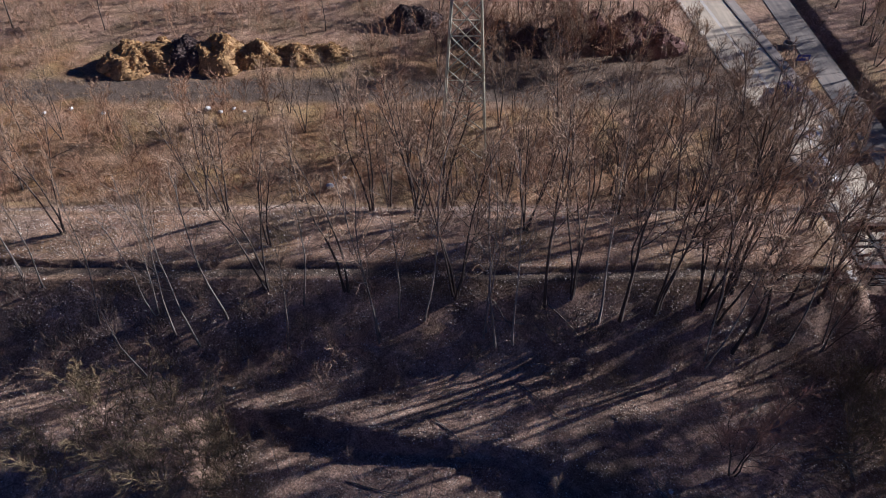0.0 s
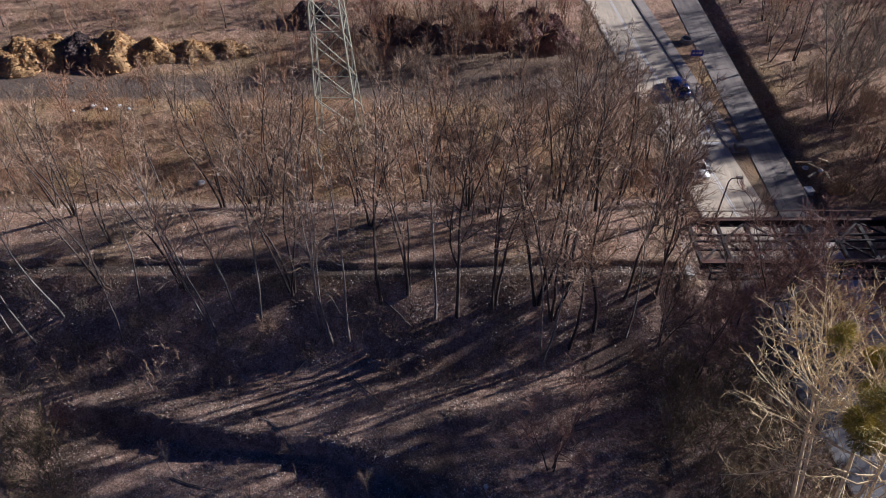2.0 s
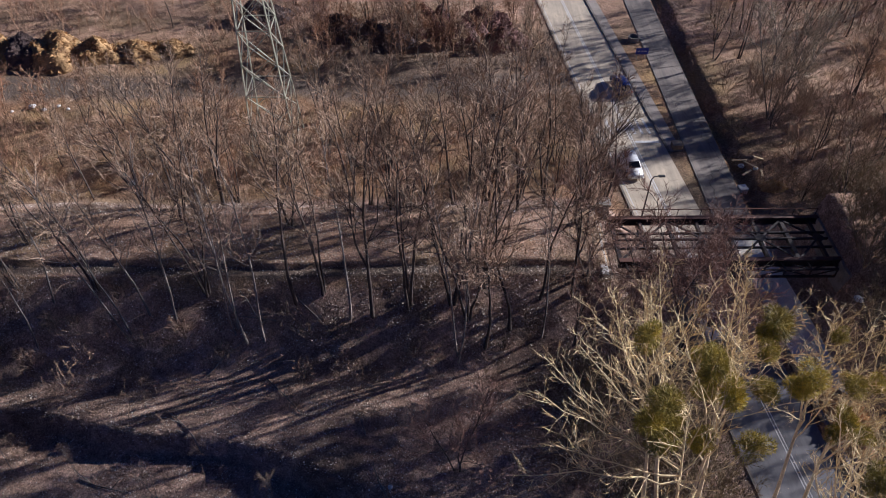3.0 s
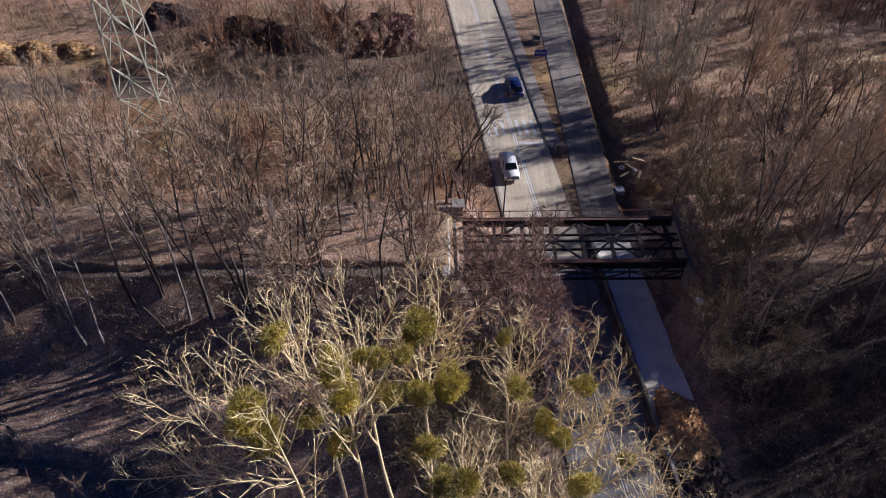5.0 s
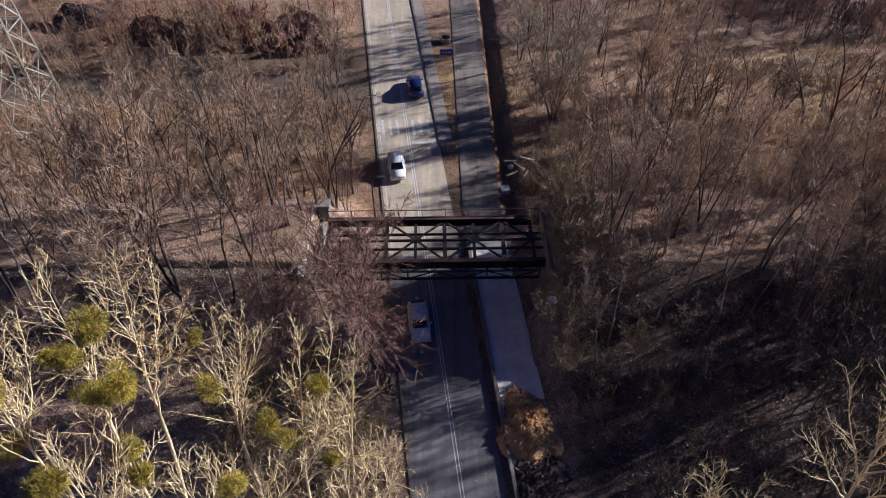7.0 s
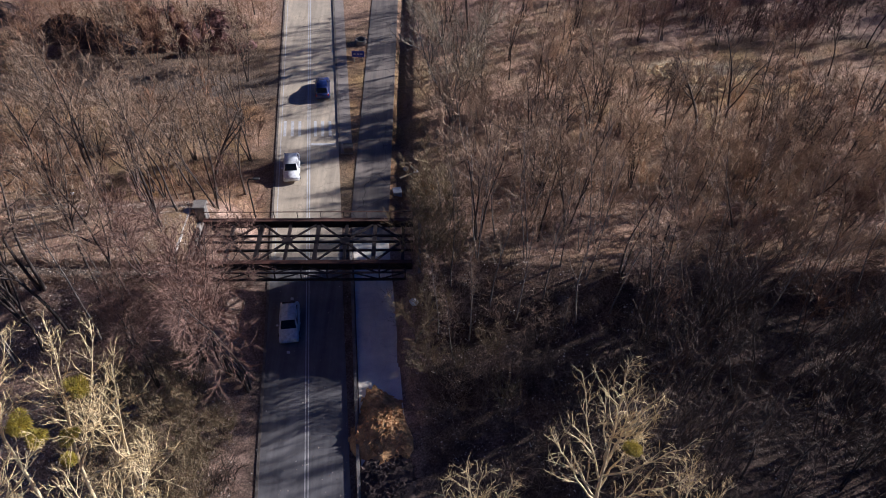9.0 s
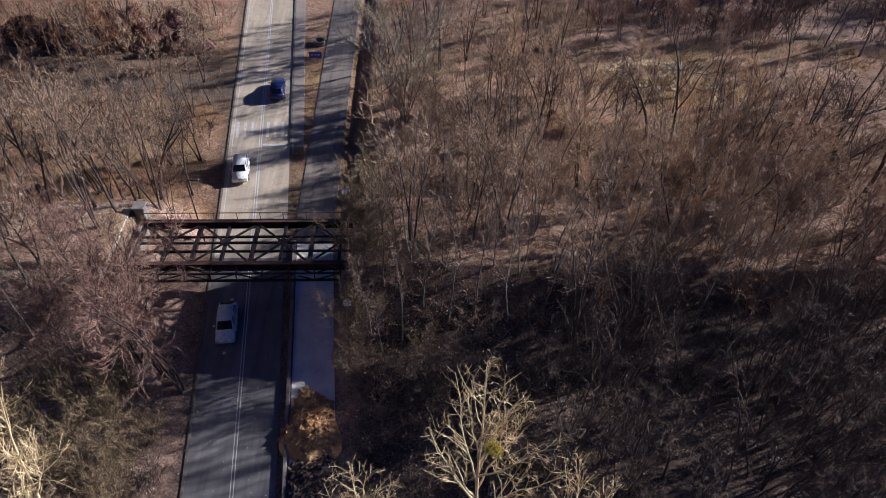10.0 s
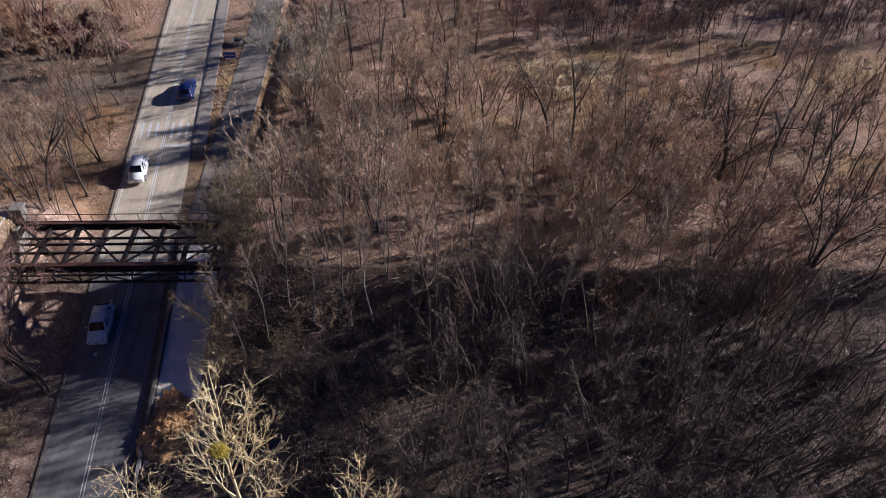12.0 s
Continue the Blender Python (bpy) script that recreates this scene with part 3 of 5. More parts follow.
def build_abutment(x, sign, label):
    root = tagged(new("abutment"), label, "abutment", "bridge abutments", "structure")
    bm = bmesh.new()
    lo, hi = sorted((x, x + sign * 1.3))
    box_bm(bm, (lo, EMB_Y0 - 0.1, -0.6), (hi, EMB_Y1 + 0.1, 4.55), 0.04)
    part("stone_body", bm, M_STONE, root)
    bm = bmesh.new()
    lo, hi = sorted((x + sign * 0.75, x + sign * 1.45))
    box_bm(bm, (lo, EMB_Y0 - 0.1, 4.55), (hi, EMB_Y1 + 0.1, 5.65), 0.04)
    part("back_wall", bm, M_STONE, root)
    rng = random.Random(int(x * 7))
    y = EMB_Y0 - 0.4
    while y < 48.0:
        ln = rng.uniform(0.7, 1.3)
        bm = bmesh.new()
        lo, hi = sorted((x + sign * (0.7 + rng.uniform(-0.04, 0.04)), x + sign * 1.3))
        box_bm(bm, (lo, y, 5.65), (hi, y + ln - 0.05, 5.86 + rng.uniform(-0.03, 0.03)), 0.04)
        part("coping_stone", bm, M_PALE_STONE, root, "pale weathered coping stone")
        y += ln
    return root


build_abutment(GAP_X0 - 0.05, -1, "stone abutment with pale coping under the bridge end")
build_abutment(GAP_X1 + 0.05, 1, "overgrown stone abutment with pale coping stones")


def build_pillar(x, y, z):
    root = tagged(new("stone_pillar"), "weathered square stone pillar at the bridge end", "pillar")
    bm = bmesh.new()
    box_bm(bm, (x - 0.45, y - 0.45, z - 1.0), (x + 0.45, y + 0.45, z + 0.75), 0.06)
    part("shaft", bm, M_STONE, root)
    bm = bmesh.new()
    box_bm(bm, (x - 0.58, y - 0.58, z + 0.75), (x + 0.58, y + 0.58, z + 0.95), 0.05)
    part("cap", bm, M_STONE, root)


build_pillar(35.0, 48.6, 5.4)


# ---- trees and brush ----
COMMON = dict(trunk_mat=M_BARK, crown_mat=M_TWIG, category="tree")
SINGLE = dict(twig_r=0.018, branches=13, subs=7, twigs=8, lean=0.03, spread=0.72, first=0.4, lift=0.05, reach=0.26, leaders=1)
MULTI = dict(twig_r=0.018, branches=9, subs=6, twigs=8, lean=0.025, spread=0.72, first=0.4, lift=0.05, reach=0.24)
grove = Kind(
    [tree_model("bare_tree", "tall slender bare tree with dark bark", group="bare woodland trees", seed=s, height=16.0, stems=1, r0=0.17, **SINGLE, **COMMON) for s in (1, 2, 3, 7)]
    + [tree_model("bare_tree", "bare tree with several dark stems from one base", group="bare woodland trees", seed=s, height=16.0, stems=n, r0=0.18, **MULTI, **COMMON) for s, n in ((4, 3), (5, 4), (6, 2), (8, 3))])
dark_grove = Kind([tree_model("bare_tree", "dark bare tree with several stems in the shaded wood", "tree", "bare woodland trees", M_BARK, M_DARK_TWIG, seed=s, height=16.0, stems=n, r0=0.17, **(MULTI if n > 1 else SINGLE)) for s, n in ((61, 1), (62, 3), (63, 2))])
forked = Kind([tree_model("forked_tree", "open-crowned dark bare tree with forked limbs", "tree", "forked trees", M_BARK, M_DARK_TWIG, seed=s, height=14.0, stems=n, r0=0.24, lean=0.07, first=0.42, branches=9, subs=6, twigs=5, spread=0.8, reach=0.27, wobble=0.085, lift=0.04, leaders=2) for s, n in ((71, 1), (72, 1), (73, 2))])
clump = Kind([tree_model("clump_tree", "clump of dark upright bare stems from one root", "tree", "clumped trees", M_BARK, M_DARK_TWIG, seed=s, height=11.0, stems=n, r0=0.2, lean=0.13, first=0.35, branches=8, subs=5, twigs=5, spread=0.6, reach=0.22, wobble=0.08, lift=0.06) for s, n in ((74, 6), (75, 5))])
slim = Kind([tree_model("slim_tree", "thin bare tree with a pale grey stem and few branches", "tree", "slope trees", M_GREY_BARK, M_TWIG, seed=s, height=16.0, stems=n, r0=0.1, lean=0.09, branches=13 if n == 1 else 9, subs=6, twigs=7, spread=0.6, first=0.4, reach=0.22, wobble=0.05) for s, n in ((11, 1), (12, 2), (13, 1), (14, 1))])
saplings = Kind([tree_model("sapling", "young bare sapling with reddish-brown twigs", "sapling", "saplings in the field", M_SAPLING, M_SAPLING, seed=s, height=6.0, stems=n, r0=0.04, lean=0.09, first=0.25, branches=6, subs=4, twigs=5, spread=0.6, reach=0.26, twig_r=0.015, wobble=0.08) for s, n in ((15, 3), (16, 4), (17, 3), (18, 2))])
shrubs = Kind([tree_model("shrub", "bare brown brush with many thin stems", "shrub", "brush", M_SHRUB, M_SHRUB, seed=s, height=h, stems=n, r0=0.035, lean=0.3, first=0.2, branches=4, subs=3, twigs=5, spread=0.65, reach=0.34, twig_r=0.016, wobble=0.1) for s, h, n in ((21, 4.0, 6), (22, 3.4, 6), (23, 4.6, 5), (24, 3.0, 6))])
dark_shrubs = Kind([tree_model("shrub", "bare dark brush with many thin stems", "shrub", "brush", M_DARK_TWIG, M_DARK_TWIG, seed=s, height=h, stems=n, r0=0.035, lean=0.3, first=0.2, branches=4, subs=3, twigs=5, spread=0.65, reach=0.34, twig_r=0.017, wobble=0.1) for s, h, n in ((25, 4.0, 6), (26, 3.2, 6))])
hazels = Kind([tree_model("hazel_bush", "dense olive-brown bare bush with arching stems", "bush", "olive bushes", M_OLIVE, M_OLIVE, seed=s, height=7.0, stems=8, r0=0.055, lean=0.3, first=0.2, branches=8, subs=5, twigs=6, spread=0.5, reach=0.28, twig_r=0.016, wobble=0.09) for s in (27, 28, 29)])
wands = Kind([tree_model("wand_thicket", "pale tan bare bush of upright wands", "bush", "pale upright bushes", M_SHRUB, M_WAND, seed=s, height=8.0, stems=8, r0=0.05, lean=0.2, first=0.3, branches=8, subs=5, twigs=5, spread=0.36, reach=0.28, twig_r=0.018, wobble=0.06, lift=0.08) for s in (81, 82, 83)])
tall_red = Kind([tree_model("reddish_tree", "tall bare tree with a fine reddish crown beside the road", "tree", "reddish trees", M_BARK, M_RED_TWIG, seed=s, height=15.0, stems=3, r0=0.13, lean=0.07, first=0.45, branches=15, subs=10, twigs=12, spread=0.85, reach=0.25, twig_r=0.014, wobble=0.08, lift=0.03) for s in (33, 34)])
red_trees = Kind([tree_model("reddish_tree", "broad bare tree with fine reddish twigs", "tree", "reddish trees", M_BARK, M_RED_TWIG, seed=s, height=h, stems=3, r0=0.1, lean=0.2, first=0.25, branches=11, subs=8, twigs=10, spread=0.75, reach=0.36, twig_r=0.014, wobble=0.08) for s, h in ((31, 9.0), (32, 9.0))])
broad = Kind([tree_model("broad_tree", "wide bare tree with a fuzzy pale tan crown", "tree", "broad trees in the wood", M_BARK, M_WAND, seed=s, height=12.0, stems=n, r0=0.14, lean=0.14, first=0.28, branches=12, subs=8, twigs=9, spread=0.6, reach=0.3, twig_r=0.02, wobble=0.07) for s, n in ((35, 3), (36, 2), (37, 4))])
willow = Kind([tree_model("willow", "large willow with a dense pale yellowish bare crown", "tree", "", M_GREY_BARK, M_WILLOW, seed=47, height=15.0, stems=5, r0=0.16, lean=0.22, first=0.3, branches=14, subs=8, twigs=11, spread=0.5, reach=0.3, twig_r=0.018, wobble=0.07)])


# ---- the poplars ----
def build_poplar(seed, x, y, r0, limbs, label="tall sunlit poplar with pale bare branches", density=1.0):
    """A poplar whose crown limbs reach out to known tips: (height of the fork, tip x, y, z)."""
    rng = random.Random(seed)
    tv, tf, cv, cf = [], [], [], []
    z0 = ground_z(x, y) - 0.3
    top = max(limbs, key=lambda q: q[3])
    crown = Vector(top[1:])
    n = 16
    stem = [Vector((x, y, z0)).lerp(crown, (i / n)) + Vector((0.12 * math.sin(i * 0.9 + seed), 0.12 * math.cos(i * 0.7 + seed), 0)) * math.sin(math.pi * i / n) for i in range(n + 1)]
    height = crown.z - z0
    for p, i in zip(stem, range(n + 1)):
        b = (i / n) ** 1.7
        p.x, p.y = x + (crown.x - x) * b + (p.x - x - (crown.x - x) * i / n), y + (crown.y - y) * b + (p.y - y - (crown.y - y) * i / n)
    radii = [max(0.016, r0 * (1 - i / n) ** 0.8) for i in range(n + 1)]
    tube(tv, tf, stem, radii, 6)
    boughs = [([along(stem, f)[0] for f in (0.7, 0.76, 0.82, 0.87, 0.91, 0.95, 0.98, 1.0)], [max(0.014, r0 * (1 - f) ** 0.8) for f in (0.7, 0.76, 0.82, 0.87, 0.91, 0.95, 0.98, 1.0)])]
    for fork, tx, ty, tz in limbs:
        if (tx, ty, tz) == top[1:]:
            continue
        q, ax, k = along(stem, min(0.93, (fork - z0) / height))
        tip = Vector((tx, ty, tz))
        # it leaves steeply outwards, then bends towards its tip
        reach = (tip - q).length
        mid = q.lerp(tip, 0.5) + Vector((0, 0, -0.10 * reach)) + Vector((rng.gauss(0, 0.07), rng.gauss(0, 0.07), rng.gauss(0, 0.05))) * reach
        pts = []
        for i in range(9):
            f = i / 8
            p = q * (1 - f) ** 2 + mid * (2 * f * (1 - f)) + tip * f * f
            if 0 < i < 8:
                p = p + Vector((rng.gauss(0, 0.013), rng.gauss(0, 0.013), rng.gauss(0, 0.013))) * reach
            pts.append(p)
        rb = min(radii[k] * 0.75, 0.03 + 0.011 * reach)
        rad = [rb + (0.012 - rb) * (i / 8) ** 0.8 for i in range(9)]
        tube(tv, tf, pts, rad, 5)
        boughs.append((pts, rad))
    for pts, rad in boughs:
        size = sum((b - a).length for a, b in zip(pts, pts[1:]))
        count = int((size * 2.4 + 4) * density)
        for i in range(count):
            f = 0.22 + 0.77 * (i + rng.random()) / count
            q, ax, k = along(pts, f)
            d = off_axis(rng, ax, rng.uniform(0.5, 1.15))
            d = (d + Vector((0, 0, 0.12))).normalized()
            ln = (0.44 * size * (1.12 - f) + 0.45) * rng.uniform(0.35, 1.0)
            bp, br = grow(rng, q, d, ln, min(rad[k] * 0.6, 0.011 + 0.009 * ln), 0.007, 5, 0.12, 0.07)
            tube(tv, tf, bp, br, 3)
            for j in range(int((1.5 + ln * 2.4) * density)):
                q2, a2, k2 = along(bp, rng.uniform(0.15, 1.0))
                e = off_axis(rng, a2, rng.uniform(0.5, 1.1))
                e = (e + Vector((0, 0, 0.2))).normalized()
                sl = rng.uniform(0.25, 0.9) * (0.45 + 0.3 * ln)
                sp, sr = grow(rng, q2, e, sl, 0.011, 0.008, 3, 0.1, 0.06)
                ribbon_path(rng, cv, cf, sp, sr)
                for w in range(2):
                    q3, a3, k3 = along(sp, rng.uniform(0.2, 1.0))
                    spike(rng, cv, cf, q3, off_axis(rng, a3, rng.uniform(0.4, 0.9)), rng.uniform(0.15, 0.45), 0.009)
    root = tagged(new("poplar"), label, "tree", "poplars with mistletoe")
    obj("trunk", tv, tf, M_PALE_BARK, root, smooth=True)
    obj("crown", cv, cf, M_PALE_TWIG, root)
    return root


def mistletoe_model(seed):
    """A ball of forked twigs with narrow leaves that stand outwards."""
    rng = random.Random(seed)
    v, f = [], []
    lobes = [(Vector((rng.gauss(0, 0.22), rng.gauss(0, 0.22), rng.gauss(0, 0.26))), rng.uniform(0.5, 0.75)) for i in range(5)]
    for i in range(3600):
        d = Vector((rng.gauss(0, 1), rng.gauss(0, 1), rng.gauss(0, 1))).normalized()
        c, rr = rng.choice(lobes)
        p = c + d * rr * (0.3 + 0.7 * rng.random() ** 0.6)
        p.z *= 0.92
        t = off_axis(rng, d, rng.uniform(0.1, 0.8))
        spike(rng, v, f, p, t, rng.uniform(0.12, 0.3), 0.017)
    root = tagged(new("mistletoe"), "round yellow-green mistletoe ball in a bare crown", "mistletoe", "mistletoe balls")
    tagged(obj("leaves", v, f, M_MISTLE, root), kind="stuff")
    v, f = [], []
    for i in range(26):
        d = Vector((rng.gauss(0, 1), rng.gauss(0, 1), rng.gauss(0, 1))).normalized()
        pts, rad = grow(rng, Vector((0, 0, -0.1)), d, 0.85, 0.02, 0.008, 3, 0.2, 0.0)
        tube(v, f, pts, rad, 3)
    tagged(obj("stem_tangle", v, f, M_OLIVE, root), kind="stuff")
    return root


mistle = Kind([mistletoe_model(51), mistletoe_model(52), mistletoe_model(53)])


def clear_of_road(x, y):
    return not (-5.4 < x - road_x(y) and x < lane_mid(y) + 2.9)


def free_ground(x, y):
    """No trunk on the road, in the yard, on the track, on the heaps or under the pylon."""
    if not clear_of_road(x, y) or 73.5 < y < 81.5 and x < 33:
        return False
    if math.hypot((x - 91) / 13, (y - 79) / 8) < 1:
        return False
    return not (81 <= y < 91 and -50 < x < -10) and not (-1.5 < x < 6 and 62.5 < y < 69.5)


TAKEN = []


def sun_room(x, y):
    """How high a plant may grow past the road without shading its open stretch beyond the bridge."""
    d = (x - road_x(y)) / math.cos(radians(SUN_AZ))
    foot = y - d * math.sin(radians(SUN_AZ))
    room = math.tan(radians(SUN_EL)) * d * 0.97
    if x > 48 and 48.5 < foot < 71.5:
        return room
    if x > 53 and 19 < foot < 34 and (x < 68 or (x * 0.37 + y * 0.61) % 1.0 > 0.34):
        return max(0.8, room - 2.6)
    # the open sunny clearing with rubble
    d = (x - 95) / math.cos(radians(SUN_AZ))
    if d > 0 and 71 < y - d * math.sin(radians(SUN_AZ)) < 88:
        return max(0.5, math.tan(radians(SUN_EL)) * d)
    return 99.0


def plant(kind, i, x, y, scale, rng, free=False):
    i %= len(kind.models)
    if not free:
        scale = min(scale, sun_room(x, y) / kind.heights[i])
    if scale * kind.heights[i] < 1.2:
        return
    TAKEN.append((x, y))
    kind.put(i, x, y, ground_z(x, y) - 0.05, rng.uniform(0, 360), scale, rng.gauss(0, 2.0), rng.gauss(0, 2.0))


def scatter(kind, seed, count, x0, x1, y0, y1, s0, s1, gap=1.2, keep=None):
    rng = random.Random(seed)
    done, tries = 0, 0
    while done < count and tries < count * 30:
        tries += 1
        x, y = rng.uniform(x0, x1), rng.uniform(y0, y1)
        if not free_ground(x, y) or keep and not keep(x, y):
            continue
        if any((x - a) ** 2 + (y - b) ** 2 < gap * gap for a, b in TAKEN):
            continue
        done += 1
        plant(kind, rng.randrange(100), x, y, rng.uniform(s0, s1), rng)


def row_of_trees(kind, seed, full, rows, free=False):
    """Trees that stand at known places: x, y and height."""
    rng = random.Random(seed)
    for i, (x, y, h) in enumerate(rows):
        plant(kind, i + seed, x, y, h / full, rng, free)


# the embankment's near slope
row_of_trees(slim, 1, 16.0, ((-23.7, 38.5, 14.8), (-20.0, 36.6, 16.2), (-17.8, 38.3, 17.0), (-24.3, 34.7, 12.0), (-5.3, 37.0, 18.5), (-3.7, 38.3, 16.0), (-1.6, 38.1, 18.0), (-11.6, 39.1, 14.0), (3.5, 37.2, 18.0), (4.4, 36.6, 20.0), (5.8, 36.6, 18.5), (-33.2, 40.2, 12.2), (-35.0, 40.9, 14.0), (-22.0, 37.2, 15.0), (-28.5, 38.0, 14.0), (12.8, 37.9, 19.0), (21.6, 35.5, 19.0)))
row_of_trees(grove, 2, 16.0, ((8.4, 38.8, 18.5), (14.7, 38.1, 19.0), (17.7, 38.7, 18.5), (21.2, 38.9, 19.5), (23.7, 39.8, 19.0), (22.5, 37.9, 18.0), (26.0, 37.3, 17.0), (28.4, 39.0, 16.5), (23.9, 36.2, 17.0), (31.0, 39.2, 15.5), (10.6, 39.5, 16.0), (1.0, 39.6, 17.0), (-8.0, 39.9, 15.0), (-14.5, 40.0, 14.0)))
# its top and far edge
row_of_trees(grove, 3, 16.0, ((-14.1, 54.6, 10.8), (-5.2, 52.6, 12.0), (-2.3, 50.0, 16.0), (0.1, 50.6, 17.2), (11.9, 52.8, 15.8), (21.5, 49.8, 14.0), (22.9, 48.5, 14.2), (25.8, 49.0, 15.8), (15.9, 48.5, 12.0), (5.6, 49.7, 11.5), (0.9, 52.2, 11.0), (13.8, 50.7, 11.0), (17.6, 47.7, 12.5), (27.3, 48.0, 16.0), (33.1, 48.3, 14.5), (34.0, 50.3, 12.8), (29.9, 50.5, 15.2), (32.2, 46.0, 13.0), (35.6, 50.8, 14.0)))
# the field behind
row_of_trees(grove, 4, 16.0, ((-20.8, 73.0, 6.5), (-18.3, 72.6, 7.2), (-12.3, 72.4, 9.2), (-10.2, 72.8, 8.8), (-37.8, 68.3, 6.8), (-32.7, 62.1, 7.2), (-20.6, 62.1, 8.0), (-49.0, 72.8, 5.5), (27.9, 52.8, 15.0), (22.4, 72.1, 10.2), (8.4, 72.6, 7.8), (13.5, 67.7, 11.2), (17.5, 57.7, 13.0), (31.7, 55.5, 12.5), (20.3, 60.7, 10.5), (11.4, 58.7, 10.5), (33.5, 58.5, 10.0), (30.0, 63.0, 10.5), (25.0, 66.0, 9.5)))
# the wood past the road
row_of_trees(grove, 5, 16.0, ((66.4, 55.3, 15.0), (68.2, 61.7, 13.8), (77.6, 66.8, 10.0), (74.0, 68.5, 11.0), (58.6, 51.2, 11.5), (64.9, 43.3, 11.8), (66.5, 40.6, 12.8), (72.5, 34.9, 14.0), (64.3, 35.1, 13.5), (62.2, 63.7, 12.5), (65.9, 59.7, 12.5), (98.5, 65.6, 9.5), (74.5, 60.0, 12.0), (95.0, 72.0, 11.0), (90.5, 71.5, 9.0), (62.3, 40.0, 13.0), (67.5, 44.7, 13.0), (71.6, 40.3, 12.0), (59.7, 43.5, 14.8), (75.8, 43.2, 12.5), (71.0, 65.9, 11.5), (78.7, 62.7, 11.5)))
row_of_trees(forked, 21, 14.0, ((88.6, 65.2, 15.0), (86.0, 66.2, 13.0), (82.3, 65.7, 9.5), (78.4, 64.8, 11.5), (103.4, 58.6, 17.0), (100.6, 60.0, 15.0), (69.9, 63.2, 13.5), (106.5, 55.8, 16.0), (24.8, 52.0, 13.0), (30.6, 54.6, 11.5), (20.6, 90.5, 9.0), (33.0, 79.0, 7.0)))
row_of_trees(forked, 24, 14.0, ((36.4, 57.4, 11.5), (34.4, 54.4, 12.5), (36.0, 63.0, 9.0)), True)
row_of_trees(clump, 22, 11.0, ((92.8, 61.0, 12.0), (73.6, 65.0, 11.5), (104.8, 41.0, 12.0), (101.0, 57.6, 13.0), (67.4, 56.5, 12.0), (26.8, 57.6, 10.0), (15.8, 49.6, 12.0), (97.4, 63.6, 10.0)))
row_of_trees(dark_grove, 23, 16.0, ((108.0, 49.0, 12.0), (112.5, 58.0, 13.0), (106.5, 45.0, 10.0), (115.0, 52.0, 12.0), (110.0, 40.0, 9.0), (117.0, 63.0, 12.0), (109.0, 65.0, 11.0), (113.5, 45.0, 10.0)))
row_of_trees(broad, 9, 12.0, ((62.0, 74.0, 9.0), (56.0, 83.0, 10.0), (57.5, 88.0, 11.0), (58.5, 93.5, 11.0), (57.0, 99.0, 11.0), (70.0, 74.0, 11.0), (76.0, 71.0, 11.0), (80.0, 58.0, 10.5), (88.0, 55.0, 10.0), (96.0, 52.0, 10.0), (73.0, 52.0, 9.5), (61.5, 56.0, 6.5), (65.0, 48.0, 9.5), (83.0, 46.0, 10.0), (33.0, 62.5, 9.5), (29.5, 58.5, 9.0), (24.0, 84.5, 8.5), (32.0, 83.0, 8.0), (17.5, 84.5, 8.0)))
row_of_trees(slim, 10, 16.0, ((56.3, 36.5, 10.0), (57.4, 39.2, 12.0), (58.8, 36.0, 11.0), (59.6, 41.0, 12.5), (60.6, 38.0, 12.0), (61.2, 43.2, 12.0), (62.6, 37.0, 11.0), (63.6, 41.2, 13.0), (65.0, 38.4, 12.0), (66.2, 43.0, 12.0), (67.6, 36.6, 12.0), (56.8, 42.6, 9.0), (58.2, 44.6, 10.0), (60.2, 46.2, 11.0), (64.6, 46.4, 11.0), (68.6, 40.0, 13.0), (70.4, 37.4, 12.0), (57.6, 34.2, 8.0)), True)
scatter(broad, 133, 8, 58, 96, 40, 76, 0.7, 1.0, 3.0)
scatter(wands, 131, 18, 60, 96, 40, 60, 0.6, 1.1, 2.6)
scatter(wands, 132, 14, 56, 92, 62, 76, 0.5, 0.9, 2.4)
scatter(slim, 123, 12, 66, 94, 35, 50, 0.55, 0.75, 1.6)
scatter(grove, 125, 15, 56, 84, 76, 104, 0.55, 0.85, 2.4)
scatter(grove, 118, 10, 10, 34, 84, 100, 0.5, 0.75, 2.6)
scatter(grove, 102, 10, -56, 30, 43.5, 50, 0.7, 0.95, 2.4)
scatter(grove, 134, 10, 2, 34, 52, 73, 0.5, 0.8, 2.2)
scatter(red_trees, 135, 5, -12, 32, 83, 104, 0.7, 1.05, 2.8)
scatter(saplings, 161, 26, 0, 33, 81.8, 96, 0.9, 1.35, 1.3)
scatter(dark_shrubs, 162, 30, 33.5, 41.5, 17, 37, 0.5, 0.95, 1.2)
scatter(dark_shrubs, 163, 10, 95, 118, 30, 60, 0.8, 1.3, 1.4)
scatter(grove, 103, 9, -66, 10, 55, 72, 0.45, 0.7, 3.0)
scatter(grove, 104, 16, -80, 30, 92, 112, 0.5, 0.8, 3)
scatter(grove, 105, 12, 56, 97, 50, 74, 0.55, 0.85, 2.4)
scatter(slim, 106, 10, 56, 96, 34, 50, 0.5, 0.8, 2.0)
scatter(dark_grove, 122, 6, 102, 134, 72, 92, 0.5, 0.8, 3.0)
# the next two sets: trees added to shade the floor, many out of view
scatter(dark_grove, 119, 8, 104, 122, 26, 42, 0.5, 0.75, 2.4)
scatter(dark_grove, 120, 34, 70, 106, 12, 37, 0.5, 0.72, 2.2)
